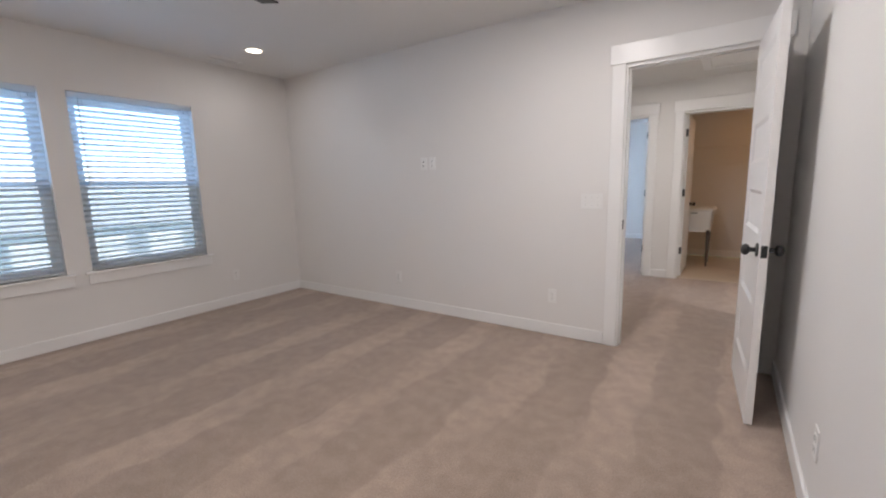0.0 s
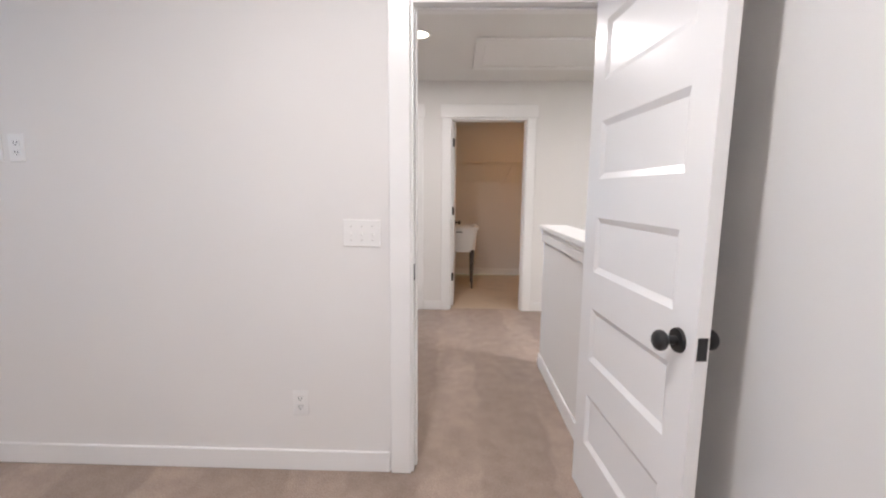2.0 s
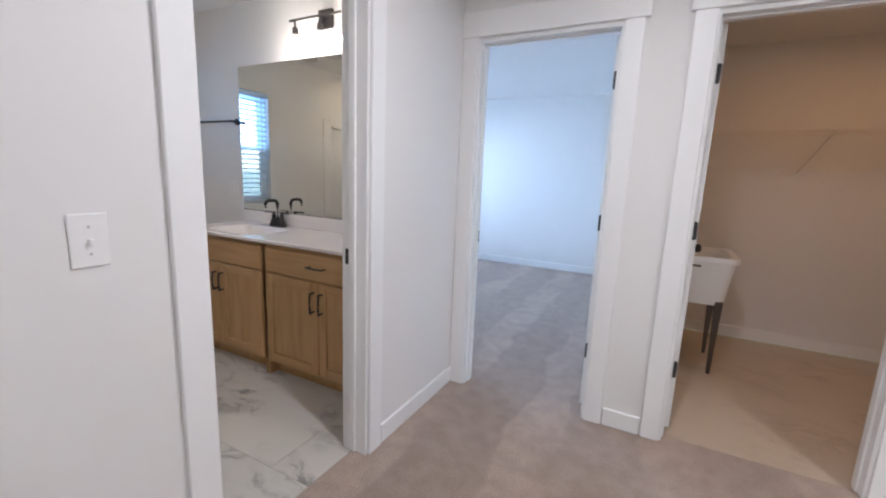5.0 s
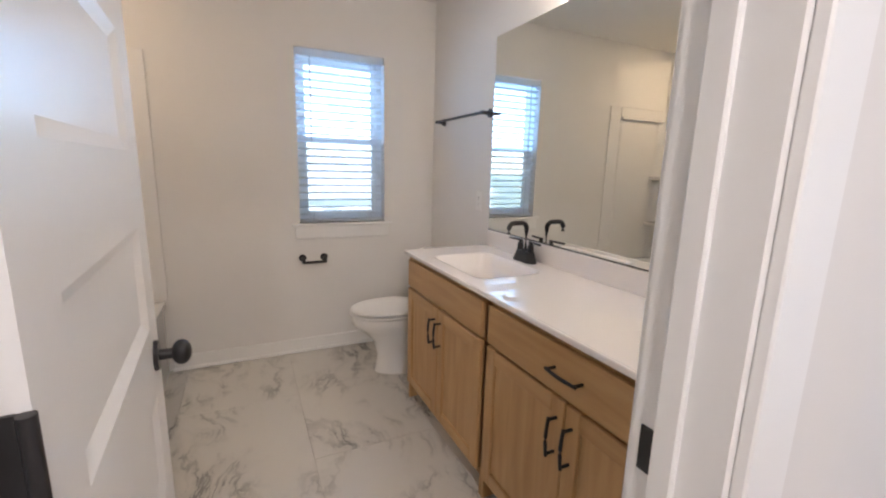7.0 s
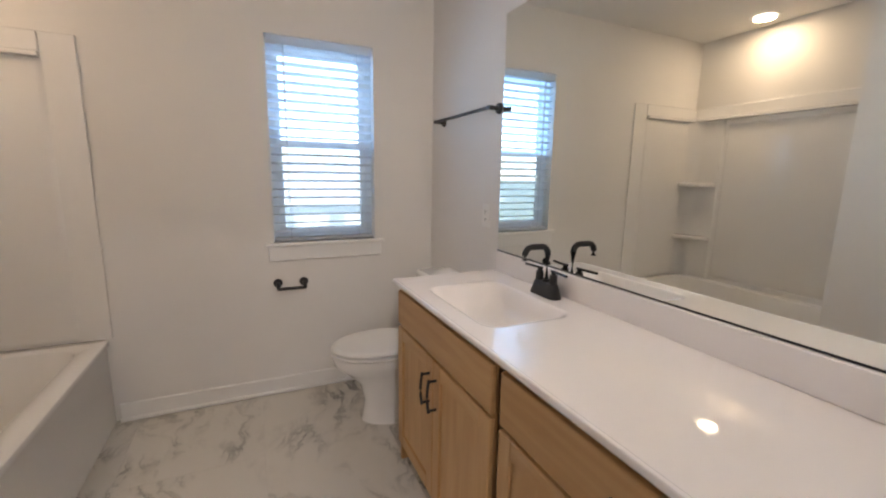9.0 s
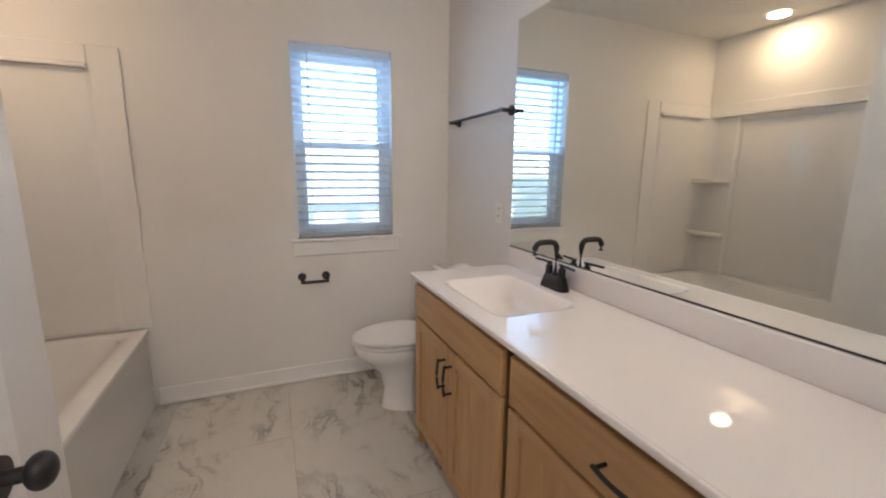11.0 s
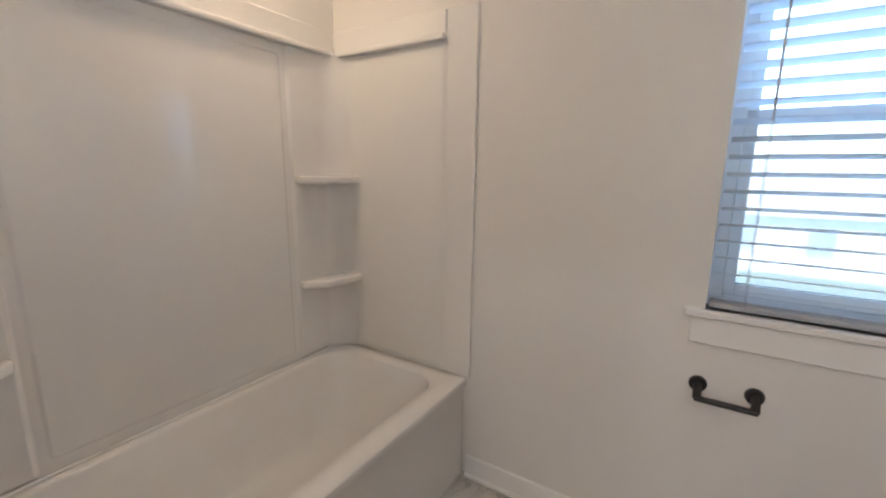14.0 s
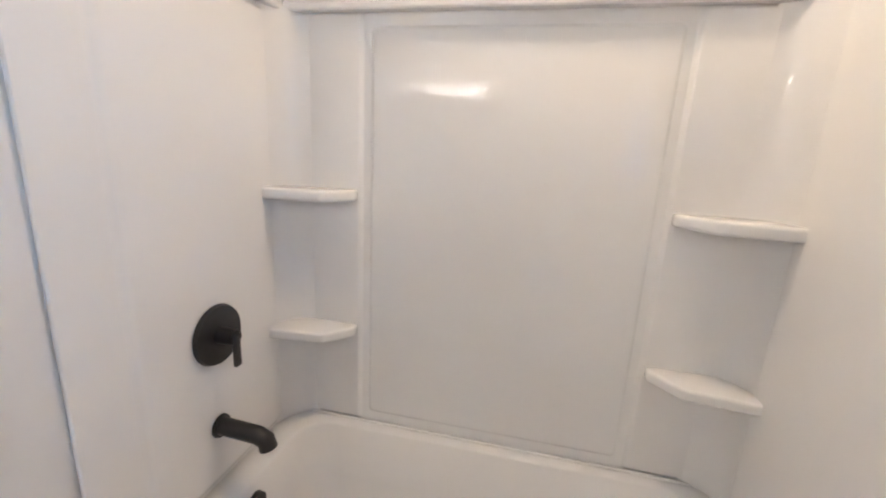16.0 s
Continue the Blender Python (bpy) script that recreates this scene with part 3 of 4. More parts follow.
# ---- windows ----
def window(name, y0, y1, z0, z1, pitch, tilt, sill=True, label="white vinyl single-hung window with painted sill"):
    ob = thing(name, label, "window", kind="structure")
    xo = WX - 0.15
    w = 0.04
    zm = (z0 + z1) / 2
    bm = B()
    for a, b, c, d in ((y0, y0 + w, z0, z1), (y1 - w, y1, z0, z1), (y0 + w, y1 - w, z0, z0 + w), (y0 + w, y1 - w, z1 - w, z1)):
        box(bm, xo + 0.02, xo + 0.08, a, b, c, d, 0.003)
    part("window_frame", bm, VINYL, ob)
    for nm, x, za, zb in (("upper_sash", xo + 0.03, zm - 0.02, z1 - w), ("lower_sash", xo + 0.055, z0 + w, zm + 0.02)):
        bm = B()
        for a, b, c, d in ((y0 + w, y0 + w + 0.03, za, zb), (y1 - w - 0.03, y1 - w, za, zb), (y0 + w + 0.03, y1 - w - 0.03, za, za + 0.035), (y0 + w + 0.03, y1 - w - 0.03, zb - 0.035, zb)):
            box(bm, x, x + 0.024, a, b, c, d, 0.002)
        s = part(nm, bm, VINYL, ob)
        p = part("pane", bx(x + 0.010, x + 0.014, y0 + w + 0.03, y1 - w - 0.03, za + 0.035, zb - 0.035), GLASS, s)
        p.visible_shadow = False
    part("insect_screen", bx(xo + 0.021, xo + 0.023, y0 + w, y1 - w, z0 + w, zm), SCREEN, ob, "grey insect screen over the lower sash")
    part("window_sill", bx(WX - 0.07, WX + 0.028, y0 - 0.055, y1 + 0.055, z0 - 0.022, z0, 0.004), TRIM, ob)
    part("apron", bx(WX, WX + 0.014, y0 - 0.035, y1 + 0.035, z0 - 0.108, z0 - 0.022, 0.003), TRIM, ob)
    return ob


def blind(y0, y1, z0, z1, pitch, tilt, wand_y):
    ob = thing("window_blind", "white faux-wood slatted blind, lowered, slats open", "blind", (WX - 0.031, 0, 0))
    a, b = y0 + 0.008, y1 - 0.008
    part("headrail", bx(-0.028, 0.028, a, b, z1 - 0.05, z1 - 0.003, 0.003), BLIND, ob)
    part("bottom_rail", bx(-0.025, 0.025, a, b, z0 + 0.006, z0 + 0.024, 0.004), BLIND, ob)
    me = None
    z = z0 + 0.024 + pitch * 0.75
    while z < z1 - 0.06:
        if me is None:
            s = part("slat", bx(-0.025, 0.025, a, b, -0.0014, 0.0014, 0.001), BLIND, ob)
            me = s.data
        else:
            s = new("slat", me)
            s.parent = ob
        s.matrix_basis = pose(0, 0, z, 0, tilt, 0)
        z += pitch
    for yc in (a + 0.09, b - 0.09):
        bm = B()
        for x in (-0.026, 0.026):
            box(bm, x - 0.0008, x + 0.0008, yc - 0.001, yc + 0.001, z0 + 0.02, z1 - 0.04)
        part("ladder_cord", bm, CORD, ob)
    part("tilt_wand", cyl(B(), (0.034, wand_y, z1 - 0.05), (0.034, wand_y, z1 - 0.62 * (z1 - z0) / 1.2), 0.0035, None, 8), CORD, ob, "clear tilt wand")
    return ob


for i, (a, b) in enumerate(BED_WIN):
    window("window_bedroom_%d" % (i + 1), a, b, *BW, 0.046, 0)
    blind(a, b, *BW, 0.046, -24, a + 0.07)
for i, (a, b) in enumerate(B2_WIN):
    window("window_second_bedroom_%d" % (i + 1), a, b, *BW, 0.046, 0)
    blind(a, b, *BW, 0.05, 8, a + 0.07)
window("window_bathroom", *BATH_WIN, 0.05, 0)
blind(*BATH_WIN, 0.0495, -13, BATH_WIN[0] + 0.095)


# ---- plates ----
def plate(name, label, at, rz, w, h, kind_):
    """A wall plate that faces -y before it is turned."""
    ob = thing(name, label, "switch" if kind_ == "switch" else "socket", at, rz)
    part("cover", bx(-w / 2, w / 2, -0.006, 0, -h / 2, h / 2, 0.003, seg=2), PLASTIC, ob)
    if kind_ == "switch":
        n = max(1, round((w - 0.024) / 0.046))
        for i in range(n):
            xc = (i - (n - 1) / 2) * 0.046
            s = bmesh.new()
            box(s, xc - 0.005, xc + 0.005, -0.016, -0.005, -0.010, 0.004, 0.002)
            part("toggle", s, PLASTIC, ob)
            for z in (-0.030, 0.030):
                part("screw", cyl(B(), (xc, -0.0068, z), (xc, -0.005, z), 0.0033, None, 8), STEEL, ob)
    elif kind_ == "outlet":
        for z in (-0.020, 0.020):
            r = part("receptacle", bx(-0.017, 0.017, -0.0085, -0.005, z - 0.0145, z + 0.0145, 0.003), PLASTIC, ob)
            for x in (-0.0065, 0.0065):
                part("slot", bx(x - 0.0014, x + 0.0014, -0.0090, -0.0083, z - 0.002, z + 0.008), DARKSLOT, r)
            part("slot", cyl(B(), (0, -0.009, z - 0.008), (0, -0.0083, z - 0.008), 0.0028, None, 8), DARKSLOT, r)
    elif kind_ == "jack":
        for z in (-0.018, 0.018):
            part("jack", cyl(B(), (0, -0.012, z), (0, -0.005, z), 0.006, None, 10), NICKEL, ob)
    return ob


plate("light_switch", "white three-gang toggle switch plate", (-0.205, 0, 1.112), 0, 0.162, 0.116, "switch")
plate("wall_outlet", "white duplex outlet low on the wall", (-0.50, 0, 0.33), 0, 0.072, 0.116, "outlet")
plate("wall_outlet", "white duplex outlet low on the wall", (-2.155, 0, 0.32), 0, 0.072, 0.116, "outlet")
plate("wall_outlet", "white duplex outlet at television height", (-1.685, 0, 1.463), 0, 0.072, 0.116, "outlet")
plate("media_plate", "white cable jack plate beside the outlet", (-1.785, 0, 1.463), 0, 0.072, 0.116, "jack")
plate("wall_outlet", "white duplex outlet on the side wall", (0.97, -1.42, 0.33), -90, 0.072, 0.116, "outlet")
plate("wall_outlet", "white duplex outlet beneath the bedroom window", (WX, -0.83, 0.33), 90, 0.072, 0.116, "outlet")
plate("light_switch", "white single toggle switch plate by the bathroom", (HX, 0.87, 1.14), 90, 0.074, 0.118, "switch")
plate("light_switch", "white double switch plate above the half wall", (1.797, HN, 1.13), 0, 0.116, 0.116, "switch")
plate("wall_outlet", "white duplex outlet beside the vanity mirror", (-3.09, NB, 1.137), 0, 0.072, 0.116, "outlet")


def can(x, y, z, label="white recessed can light, lit"):
    ob = thing("recessed_light", label, "ceiling light", (x, y, z))
    bm = B()
    a = [bm.verts.new((0.095 * math.cos(k * math.pi / 16), 0.095 * math.sin(k * math.pi / 16), 0)) for k in range(32)]
    b = [bm.verts.new((0.092 * math.cos(k * math.pi / 16), 0.092 * math.sin(k * math.pi / 16), -0.006)) for k in range(32)]
    c = [bm.verts.new((0.070 * math.cos(k * math.pi / 16), 0.070 * math.sin(k * math.pi / 16), -0.004)) for k in range(32)]
    loft(bm, [a, b, c], False, False)
    part("trim_ring", bm, TRIM, ob)
    part("lens", cyl(B(), (0, 0, -0.004), (0, 0, -0.002), 0.071, None, 32), GLOW, ob, "glowing frosted lens")
    return ob


for cx, cy in BED_CANS:
    can(cx, cy, CEIL_BED)
can(-0.08, 1.43, CEIL)
# unseen fixture added to hold the stairwell's fill lamp
can(2.0, 0.75, CEIL)
can(-3.22, 0.34, CEIL_BATH)
can(1.1, 3.7, 2.44)


def vent(name, x, y, z, w, d, label, mat_=None):
    ob = thing(name, label, "vent", (x, y, z))
    bm = B()
    for a in ((-w / 2, w / 2, -d / 2, -d / 2 + 0.018), (-w / 2, w / 2, d / 2 - 0.018, d / 2), (-w / 2, -w / 2 + 0.018, -d / 2 + 0.018, d / 2 - 0.018), (w / 2 - 0.018, w / 2, -d / 2 + 0.018, d / 2 - 0.018)):
        box(bm, *a, -0.008, 0)
    part("rim", bm, PLASTIC, ob)
    # near-black sheet stands in for the shade of the duct behind the slats
    part("shade_backing", bx(-w / 2 + 0.018, w / 2 - 0.018, -d / 2 + 0.018, d / 2 - 0.018, -0.002, 0), DARKSLOT, ob)
    k = -d / 2 + 0.03
    while k < d / 2 - 0.022:
        part("slat", bx(-w / 2 + 0.018, w / 2 - 0.018, k, k + 0.006, -0.007, -0.002), PLASTIC, ob)
        k += 0.016
    return ob


vent("ceiling_vent", -3.62, -0.84, CEIL_BED, 0.13, 0.30, "white slatted ceiling register near the window wall")
vent("exhaust_fan", -3.30, 2.20, CEIL_BATH, 0.26, 0.26, "white slatted bathroom exhaust fan grille")

# attic hatch in the hall ceiling
ha = thing("attic_hatch", "white painted attic hatch with a trim surround", "hatch", (0, 0, CEIL))
part("hatch_panel", bx(0.42, 1.65, 1.58, 2.17, -0.010, 0, 0.002), TRIM, ha)
for a in ((0.34, 1.74, 1.49, 1.575), (0.34, 1.74, 2.175, 2.26), (0.34, 0.415, 1.575, 2.175), (1.655, 1.74, 1.575, 2.175)):
    part("hatch_trim", bx(*a, -0.018, 0, 0.003), TRIM, ha)

# ceiling fan
fan = thing("ceiling_fan", "dark bronze ceiling fan with five blades, at rest", "ceiling fan", (-1.45, -2.35, CEIL_BED))
part("canopy", cyl(B(), (0, 0, -0.05), (0, 0, 0), 0.045, 0.075, 24), FAN, fan, "", 40)
part("rod", cyl(B(), (0, 0, -0.16), (0, 0, -0.05), 0.012, None, 12), FAN, fan, "", 40)
bm = cyl(B(), (0, 0, -0.22), (0, 0, -0.16), 0.12, 0.06, 28)
cyl(bm, (0, 0, -0.29), (0, 0, -0.22), 0.10, 0.12, 28)
part("motor_housing", bm, FAN, fan, "", 40)
part("light_bowl", ball(B(), (0, 0, -0.295), 0.09, 1, 1, 0.5, 24), PLASTIC, fan, "frosted white light bowl", 60)
for k in range(5):
    m = pose(0, 0, -0.245, 0, 0, 100 + 72 * k)
    bm = B()
    box(bm, 0.19, 0.66, -0.065, 0.065, -0.004, 0.004, 0.003)
    box(bm, 0.09, 0.24, -0.018, 0.018, -0.014, -0.005, 0.003)
    bm.transform(m @ pose(0, 0, 0, 10, 0, 0))
    part("blade", bm, FAN, fan)


# ---- bathroom ----
VX0, VX1, VM = -2.945, -1.192, -2.105
VF = 2.152


def pull(bm, p, axis, n=9, L=0.125):
    """A bowed bar pull on two posts, standing out to -y."""
    pts = []
    for k in range(n):
        s = (k / (n - 1) - 0.5) * L
        out = 0.030 + 0.006 * math.cos(math.pi * (s / L))
        pts.append((p[0] + (s if axis == "x" else 0), p[1] - out, p[2] + (s if axis == "z" else 0)))
    tube(bm, pts, 0.0055, 8)
    for s in (-0.056, 0.056):
        q = (p[0] + (s if axis == "x" else 0), p[1], p[2] + (s if axis == "z" else 0))
        cyl(bm, q, (q[0], q[1] - 0.032, q[2]), 0.005, None, 8)
    return bm


def shaker(x0, x1, z0, z1, parent, pull_at, drawer=False):
    """A cabinet front: frame-and-panel door, or a slab drawer front."""
    y0, y1 = VF - 0.019, VF - 0.001
    if drawer:
        d = part("drawer_front", bx(x0, x1, y0, y1, z0, z1, 0.004, seg=2), MAPLE_H, parent)
    else:
        d = part("cabinet_door", bx(x0 + 0.05, x1 - 0.05, y0 + 0.010, y1 - 0.002, z0 + 0.05, z1 - 0.05), MAPLE, parent)
        part("stile", bx(x0, x0 + 0.057, y0, y1, z0, z1, 0.003), MAPLE, d)
        part("stile", bx(x1 - 0.057, x1, y0, y1, z0, z1, 0.003), MAPLE, d)
        part("rail", bx(x0 + 0.057, x1 - 0.057, y0 + 0.0005, y1, z0, z0 + 0.057, 0.003), MAPLE_H, d)
        part("rail", bx(x0 + 0.057, x1 - 0.057, y0 + 0.0005, y1, z1 - 0.057, z1, 0.003), MAPLE_H, d)
    if pull_at:
        part("pull", pull(B(), (pull_at[0], y0, pull_at[1]), pull_at[2]), BLACK, d, "black bowed bar pull", 40)


for x0, x1, drawer_pull in ((VX0, VM - 0.0003, False), (VM + 0.0003, VX1, True)):
    cab = thing("vanity_cabinet", "light maple vanity cabinet with drawer over two shaker doors" if drawer_pull else "light maple sink cabinet with false drawer and two shaker doors", "cabinet", group="vanity cabinets")
    bm = B()
    box(bm, x0, x0 + 0.016, VF, NB - 0.004, 0.0, 0.858)
    box(bm, x1 - 0.016, x1, VF, NB - 0.004, 0.0, 0.858)
    box(bm, x0 + 0.016, x1 - 0.016, VF + 0.06, NB - 0.004, 0.09, 0.105)
    box(bm, x0 + 0.016, x1 - 0.016, VF + 0.065, VF + 0.08, 0.0, 0.09)
    part("carcass", bm, MAPLE, cab)
    # dark sheet behind the face frame stands in for the shade inside
    part("shade_sheet", bx(x0 + 0.017, x1 - 0.017, VF + 0.022, VF + 0.03, 0.106, 0.70), SHADOWGAP, cab)
    xm = (x0 + x1) / 2
    e = 0.04
    part("face_stile", bx(x0, x0 + e, VF, VF + 0.019, 0.09, 0.858), MAPLE, cab)
    part("face_stile", bx(x1 - e, x1, VF, VF + 0.019, 0.09, 0.858), MAPLE, cab)
    part("face_rail", bx(x0 + e, x1 - e, VF + 0.001, VF + 0.019, 0.828, 0.858), MAPLE_H, cab)
    part("face_rail", bx(x0 + e, x1 - e, VF + 0.001, VF + 0.019, 0.665, 0.705), MAPLE_H, cab)
    part("face_rail", bx(x0 + e, x1 - e, VF + 0.001, VF + 0.019, 0.09, 0.13), MAPLE_H, cab)
    part("face_stile", bx(xm - 0.02, xm + 0.02, VF + 0.001, VF + 0.019, 0.13, 0.665), MAPLE, cab)
    g = 0.022
    shaker(x0 + g, x1 - g, 0.690, 0.838, cab, (xm, 0.765, "x") if drawer_pull else None, True)
    shaker(x0 + g, xm - 0.002, 0.112, 0.676, cab, (xm - 0.032, 0.56, "z"))
    shaker(xm + 0.002, x1 - g, 0.112, 0.676, cab, (xm + 0.032, 0.56, "z"))

# worktop with a moulded basin
vt = thing("sink_worktop", "glossy white cultured-marble worktop with integral basin on the vanity", "worktop")
TX0, TX1, TY0, TY1, TZ = -2.962, -1.192, 2.122, NB - 0.002, 0.881
SX0, SX1, SY0, SY1 = -2.765, -2.265, 2.20, 2.535
bm = B()
r0 = rrect(bm, SX0, SX1, SY0, SY1, TZ, 0.06)
rings = [r0, rrect(bm, SX0 + 0.006, SX1 - 0.006, SY0 + 0.006, SY1 - 0.006, TZ - 0.006, 0.058), rrect(bm, SX0 + 0.03, SX1 - 0.05, SY0 + 0.022, SY1 - 0.016, TZ - 0.05, 0.06),
         rrect(bm, SX0 + 0.08, SX1 - 0.12, SY0 + 0.05, SY1 - 0.035, TZ - 0.10, 0.07), rrect(bm, SX0 + 0.14, SX1 - 0.18, SY0 + 0.10, SY1 - 0.07, TZ - 0.118, 0.06)]
loft(bm, rings, False, True)
ro = rrect(bm, SX0 - 0.01, SX1 + 0.01, SY0 - 0.01, SY1 + 0.01, TZ, 0.065)
loft(bm, [ro, r0], False, False)
part("basin", bm, TOP, vt, "", 50)
bm = B()
ring = rrect(bm, SX0 - 0.01, SX1 + 0.01, SY0 - 0.01, SY1 + 0.01, TZ, 0.065)
cor = [bm.verts.new(c) for c in ((TX1, TY1, TZ), (TX0, TY1, TZ), (TX0, TY0, TZ), (TX1, TY0, TZ))]
for q in range(4):
    c0, c1 = cor[q], cor[(q + 1) % 4]
    seg_ = ring[q * 7:q * 7 + 7]
    for k in range(6):
        bm.faces.new((c0, seg_[k], seg_[k + 1]))
    bm.faces.new((c0, seg_[6], ring[(q * 7 + 7) % 28], c1))
low = [bm.verts.new((v.co.x, v.co.y, TZ - 0.018)) for v in cor]
for q in range(4):
    bm.faces.new((cor[q], cor[(q + 1) % 4], low[(q + 1) % 4], low[q]))
part("slab", bm, TOP, vt)
part("front_lip", bx(TX0, TX1, TY0 - 0.002, TY0 + 0.012, TZ - 0.019, TZ + 0.0015, 0.005, seg=2), TOP, vt)
part("backsplash", bx(TX0, TX1, NB - 0.020, NB - 0.001, TZ, 0.976, 0.004, seg=2), TOP, vt)
bm = cyl(B(), (-2.475, 2.435, 0.7645), (-2.475, 2.435, 0.7665), 0.030, 0.028, 24)
cyl(bm, (-2.475, 2.435, 0.7665), (-2.475, 2.435, 0.770), 0.020, 0.018, 20)
part("drain", bm, BLACK, vt, "black drain stopper", 40)

fa = thing("bathroom_faucet", "matt black centre-set faucet with two lever handles", "faucet", (-2.50, 2.598, TZ))
bm = B()
loft(bm, [rrect(bm, -0.076, 0.076, -0.028, 0.028, 0.0, 0.024), rrect(bm, -0.076, 0.076, -0.028, 0.028, 0.006, 0.024), rrect(bm, -0.066, 0.066, -0.025, 0.025, 0.030, 0.022), rrect(bm, -0.058, 0.058, -0.022, 0.022, 0.052, 0.020), rrect(bm, -0.054, 0.054, -0.018, 0.018, 0.056, 0.016)])
part("base", bm, BLACK, fa, "", 40)
pts = [(0, 0, 0.05), (0, 0, 0.165)] + [(0, -0.030 + 0.030 * math.cos(a), 0.165 + 0.030 * math.sin(a)) for a in [radians(d) for d in (20, 45, 70, 90)]] + [(0, -0.078, 0.195)]
pts += [(0, -0.078 - 0.028 * math.sin(a), 0.167 + 0.028 * math.cos(a)) for a in [radians(d) for d in (25, 50, 75, 90)]] + [(0, -0.106, 0.145)]
bm = tube(B(), pts, 0.0118, 14)
cyl(bm, (0, 0, 0.054), (0, 0, 0.066), 0.018, 0.015, 18)
part("spout", bm, BLACK, fa, "", 50)
for s in (-1, 1):
    bm = cyl(B(), (s * 0.042, 0, 0.052), (s * 0.042, 0, 0.090), 0.0155, 0.0145, 18)
    cyl(bm, (s * 0.042, 0, 0.090), (s * 0.042, 0, 0.104), 0.009, None, 12)
    tube(bm, [(s * 0.028, 0, 0.1035), (s * 0.08, -0.004, 0.1035), (s * 0.125, -0.010, 0.1035)], 0.0052, 10)
    part("handle", bm, BLACK, fa, "", 40)

mi = thing("wall_mirror", "large frameless rectangular mirror above the vanity", "mirror")
part("glass", bx(-2.962, -1.25, NB - 0.006, NB - 0.0005, 0.980, 2.058), MIRROR, mi)
part("bottom_channel", bx(-2.962, -1.25, NB - 0.008, NB - 0.0062, 0.977, 0.982), BLACK, mi)

vl = thing("vanity_light", "dark bronze three-light vanity fixture with clear glass shades", "wall lamp", (0, 0, 0))
part("backplate", bx(-2.12, -2.0, NB - 0.022, NB, 2.22, 2.34, 0.004), NICKEL, vl)
bm = cyl(B(), (-2.33, 2.60, 2.285), (-1.79, 2.60, 2.285), 0.008, None, 12)
cyl(bm, (-2.06, 2.69, 2.285), (-2.06, 2.60, 2.285), 0.008, None, 12)
part("bar", bm, NICKEL, vl, "", 40)
for cx, cy in BULBS:
    bm = cyl(B(), (cx, cy + 0.02, 2.285), (cx, cy + 0.02, 2.235), 0.008, None, 12)
    cyl(bm, (cx, cy + 0.02, 2.235), (cx, cy + 0.02, 2.20), 0.020, None, 18)
    s = part("socket", bm, NICKEL, vl, "", 40)
    bm = B()
    rs = [[bm.verts.new((cx + r * math.cos(k * math.pi / 12), cy + 0.02 + r * math.sin(k * math.pi / 12), z)) for k in range(24)] for r, z in ((0.022, 2.205), (0.040, 2.19), (0.048, 2.13), (0.052, 2.06))]
    loft(bm, rs, False, False)
    sh = part("shade", bm, GLASS, vl, "clear glass shade", 60)
    sh.visible_shadow = False
    bm = ball(B(), (cx, cy + 0.02, 2.125), 0.026, 1, 1, 1.25, 20)
    bl_ = part("bulb", bm, BULBGLOW, vl, "glowing bulb", 60)
    bl_.visible_shadow = False

tb = thing("towel_bar", "matt black straight towel bar on the wall", "towel bar")
part("bar", cyl(B(), (-3.65, NB - 0.058, 1.655), (-2.98, NB - 0.058, 1.655), 0.0085, None, 14), BLACK, tb, "", 40)
for x in (-3.63, -3.0):
    bm = cyl(B(), (x, NB, 1.655), (x, NB - 0.012, 1.655), 0.026, 0.024, 20)
    cyl(bm, (x, NB - 0.012, 1.655), (x, NB - 0.068, 1.655), 0.011, None, 14)
    part("post", bm, BLACK, tb, "", 40)

tp = thing("paper_holder", "matt black toilet paper holder, empty", "paper holder")
part("roller", cyl(B(), (WX + 0.062, 1.675, 0.668), (WX + 0.062, 1.835, 0.668), 0.0095, None, 14), BLACK, tp, "", 40)
for y in (1.682, 1.828):
    bm = cyl(B(), (WX, y, 0.69), (WX + 0.010, y, 0.69), 0.026, 0.024, 20)
    tube(bm, [(WX + 0.010, y, 0.69), (WX + 0.045, y, 0.688), (WX + 0.064, y, 0.668)], 0.012, 12)
    part("post", bm, BLACK, tp, "", 40)

# toilet
TCX = -3.33
to = thing("toilet", "white porcelain two-piece toilet with the lid closed", "toilet", (TCX, 0, 0))


def oval(bm, yc, z, a, f, b, n=32):
    """An egg-shaped ring: half width a, reach f to the front and b to the back."""
    return [bm.verts.new((a * math.cos(2 * math.pi * k / n), yc + (b if math.sin(2 * math.pi * k / n) > 0 else f) * math.sin(2 * math.pi * k / n), z)) for k in range(n)]


bm = B()
loft(bm, [oval(bm, 2.26, 0.0, 0.115, 0.205, 0.24), oval(bm, 2.26, 0.025, 0.110, 0.198, 0.24), oval(bm, 2.26, 0.12, 0.103, 0.188, 0.23), oval(bm, 2.24, 0.22, 0.110, 0.195, 0.23),
          oval(bm, 2.21, 0.29, 0.135, 0.235, 0.25), oval(bm, 2.19, 0.34, 0.176, 0.275, 0.28), oval(bm, 2.19, 0.385, 0.183, 0.285, 0.29), oval(bm, 2.19, 0.395, 0.178, 0.28, 0.285)])
part("bowl", bm, PORCELAIN, to, "", 60)
bm = B()
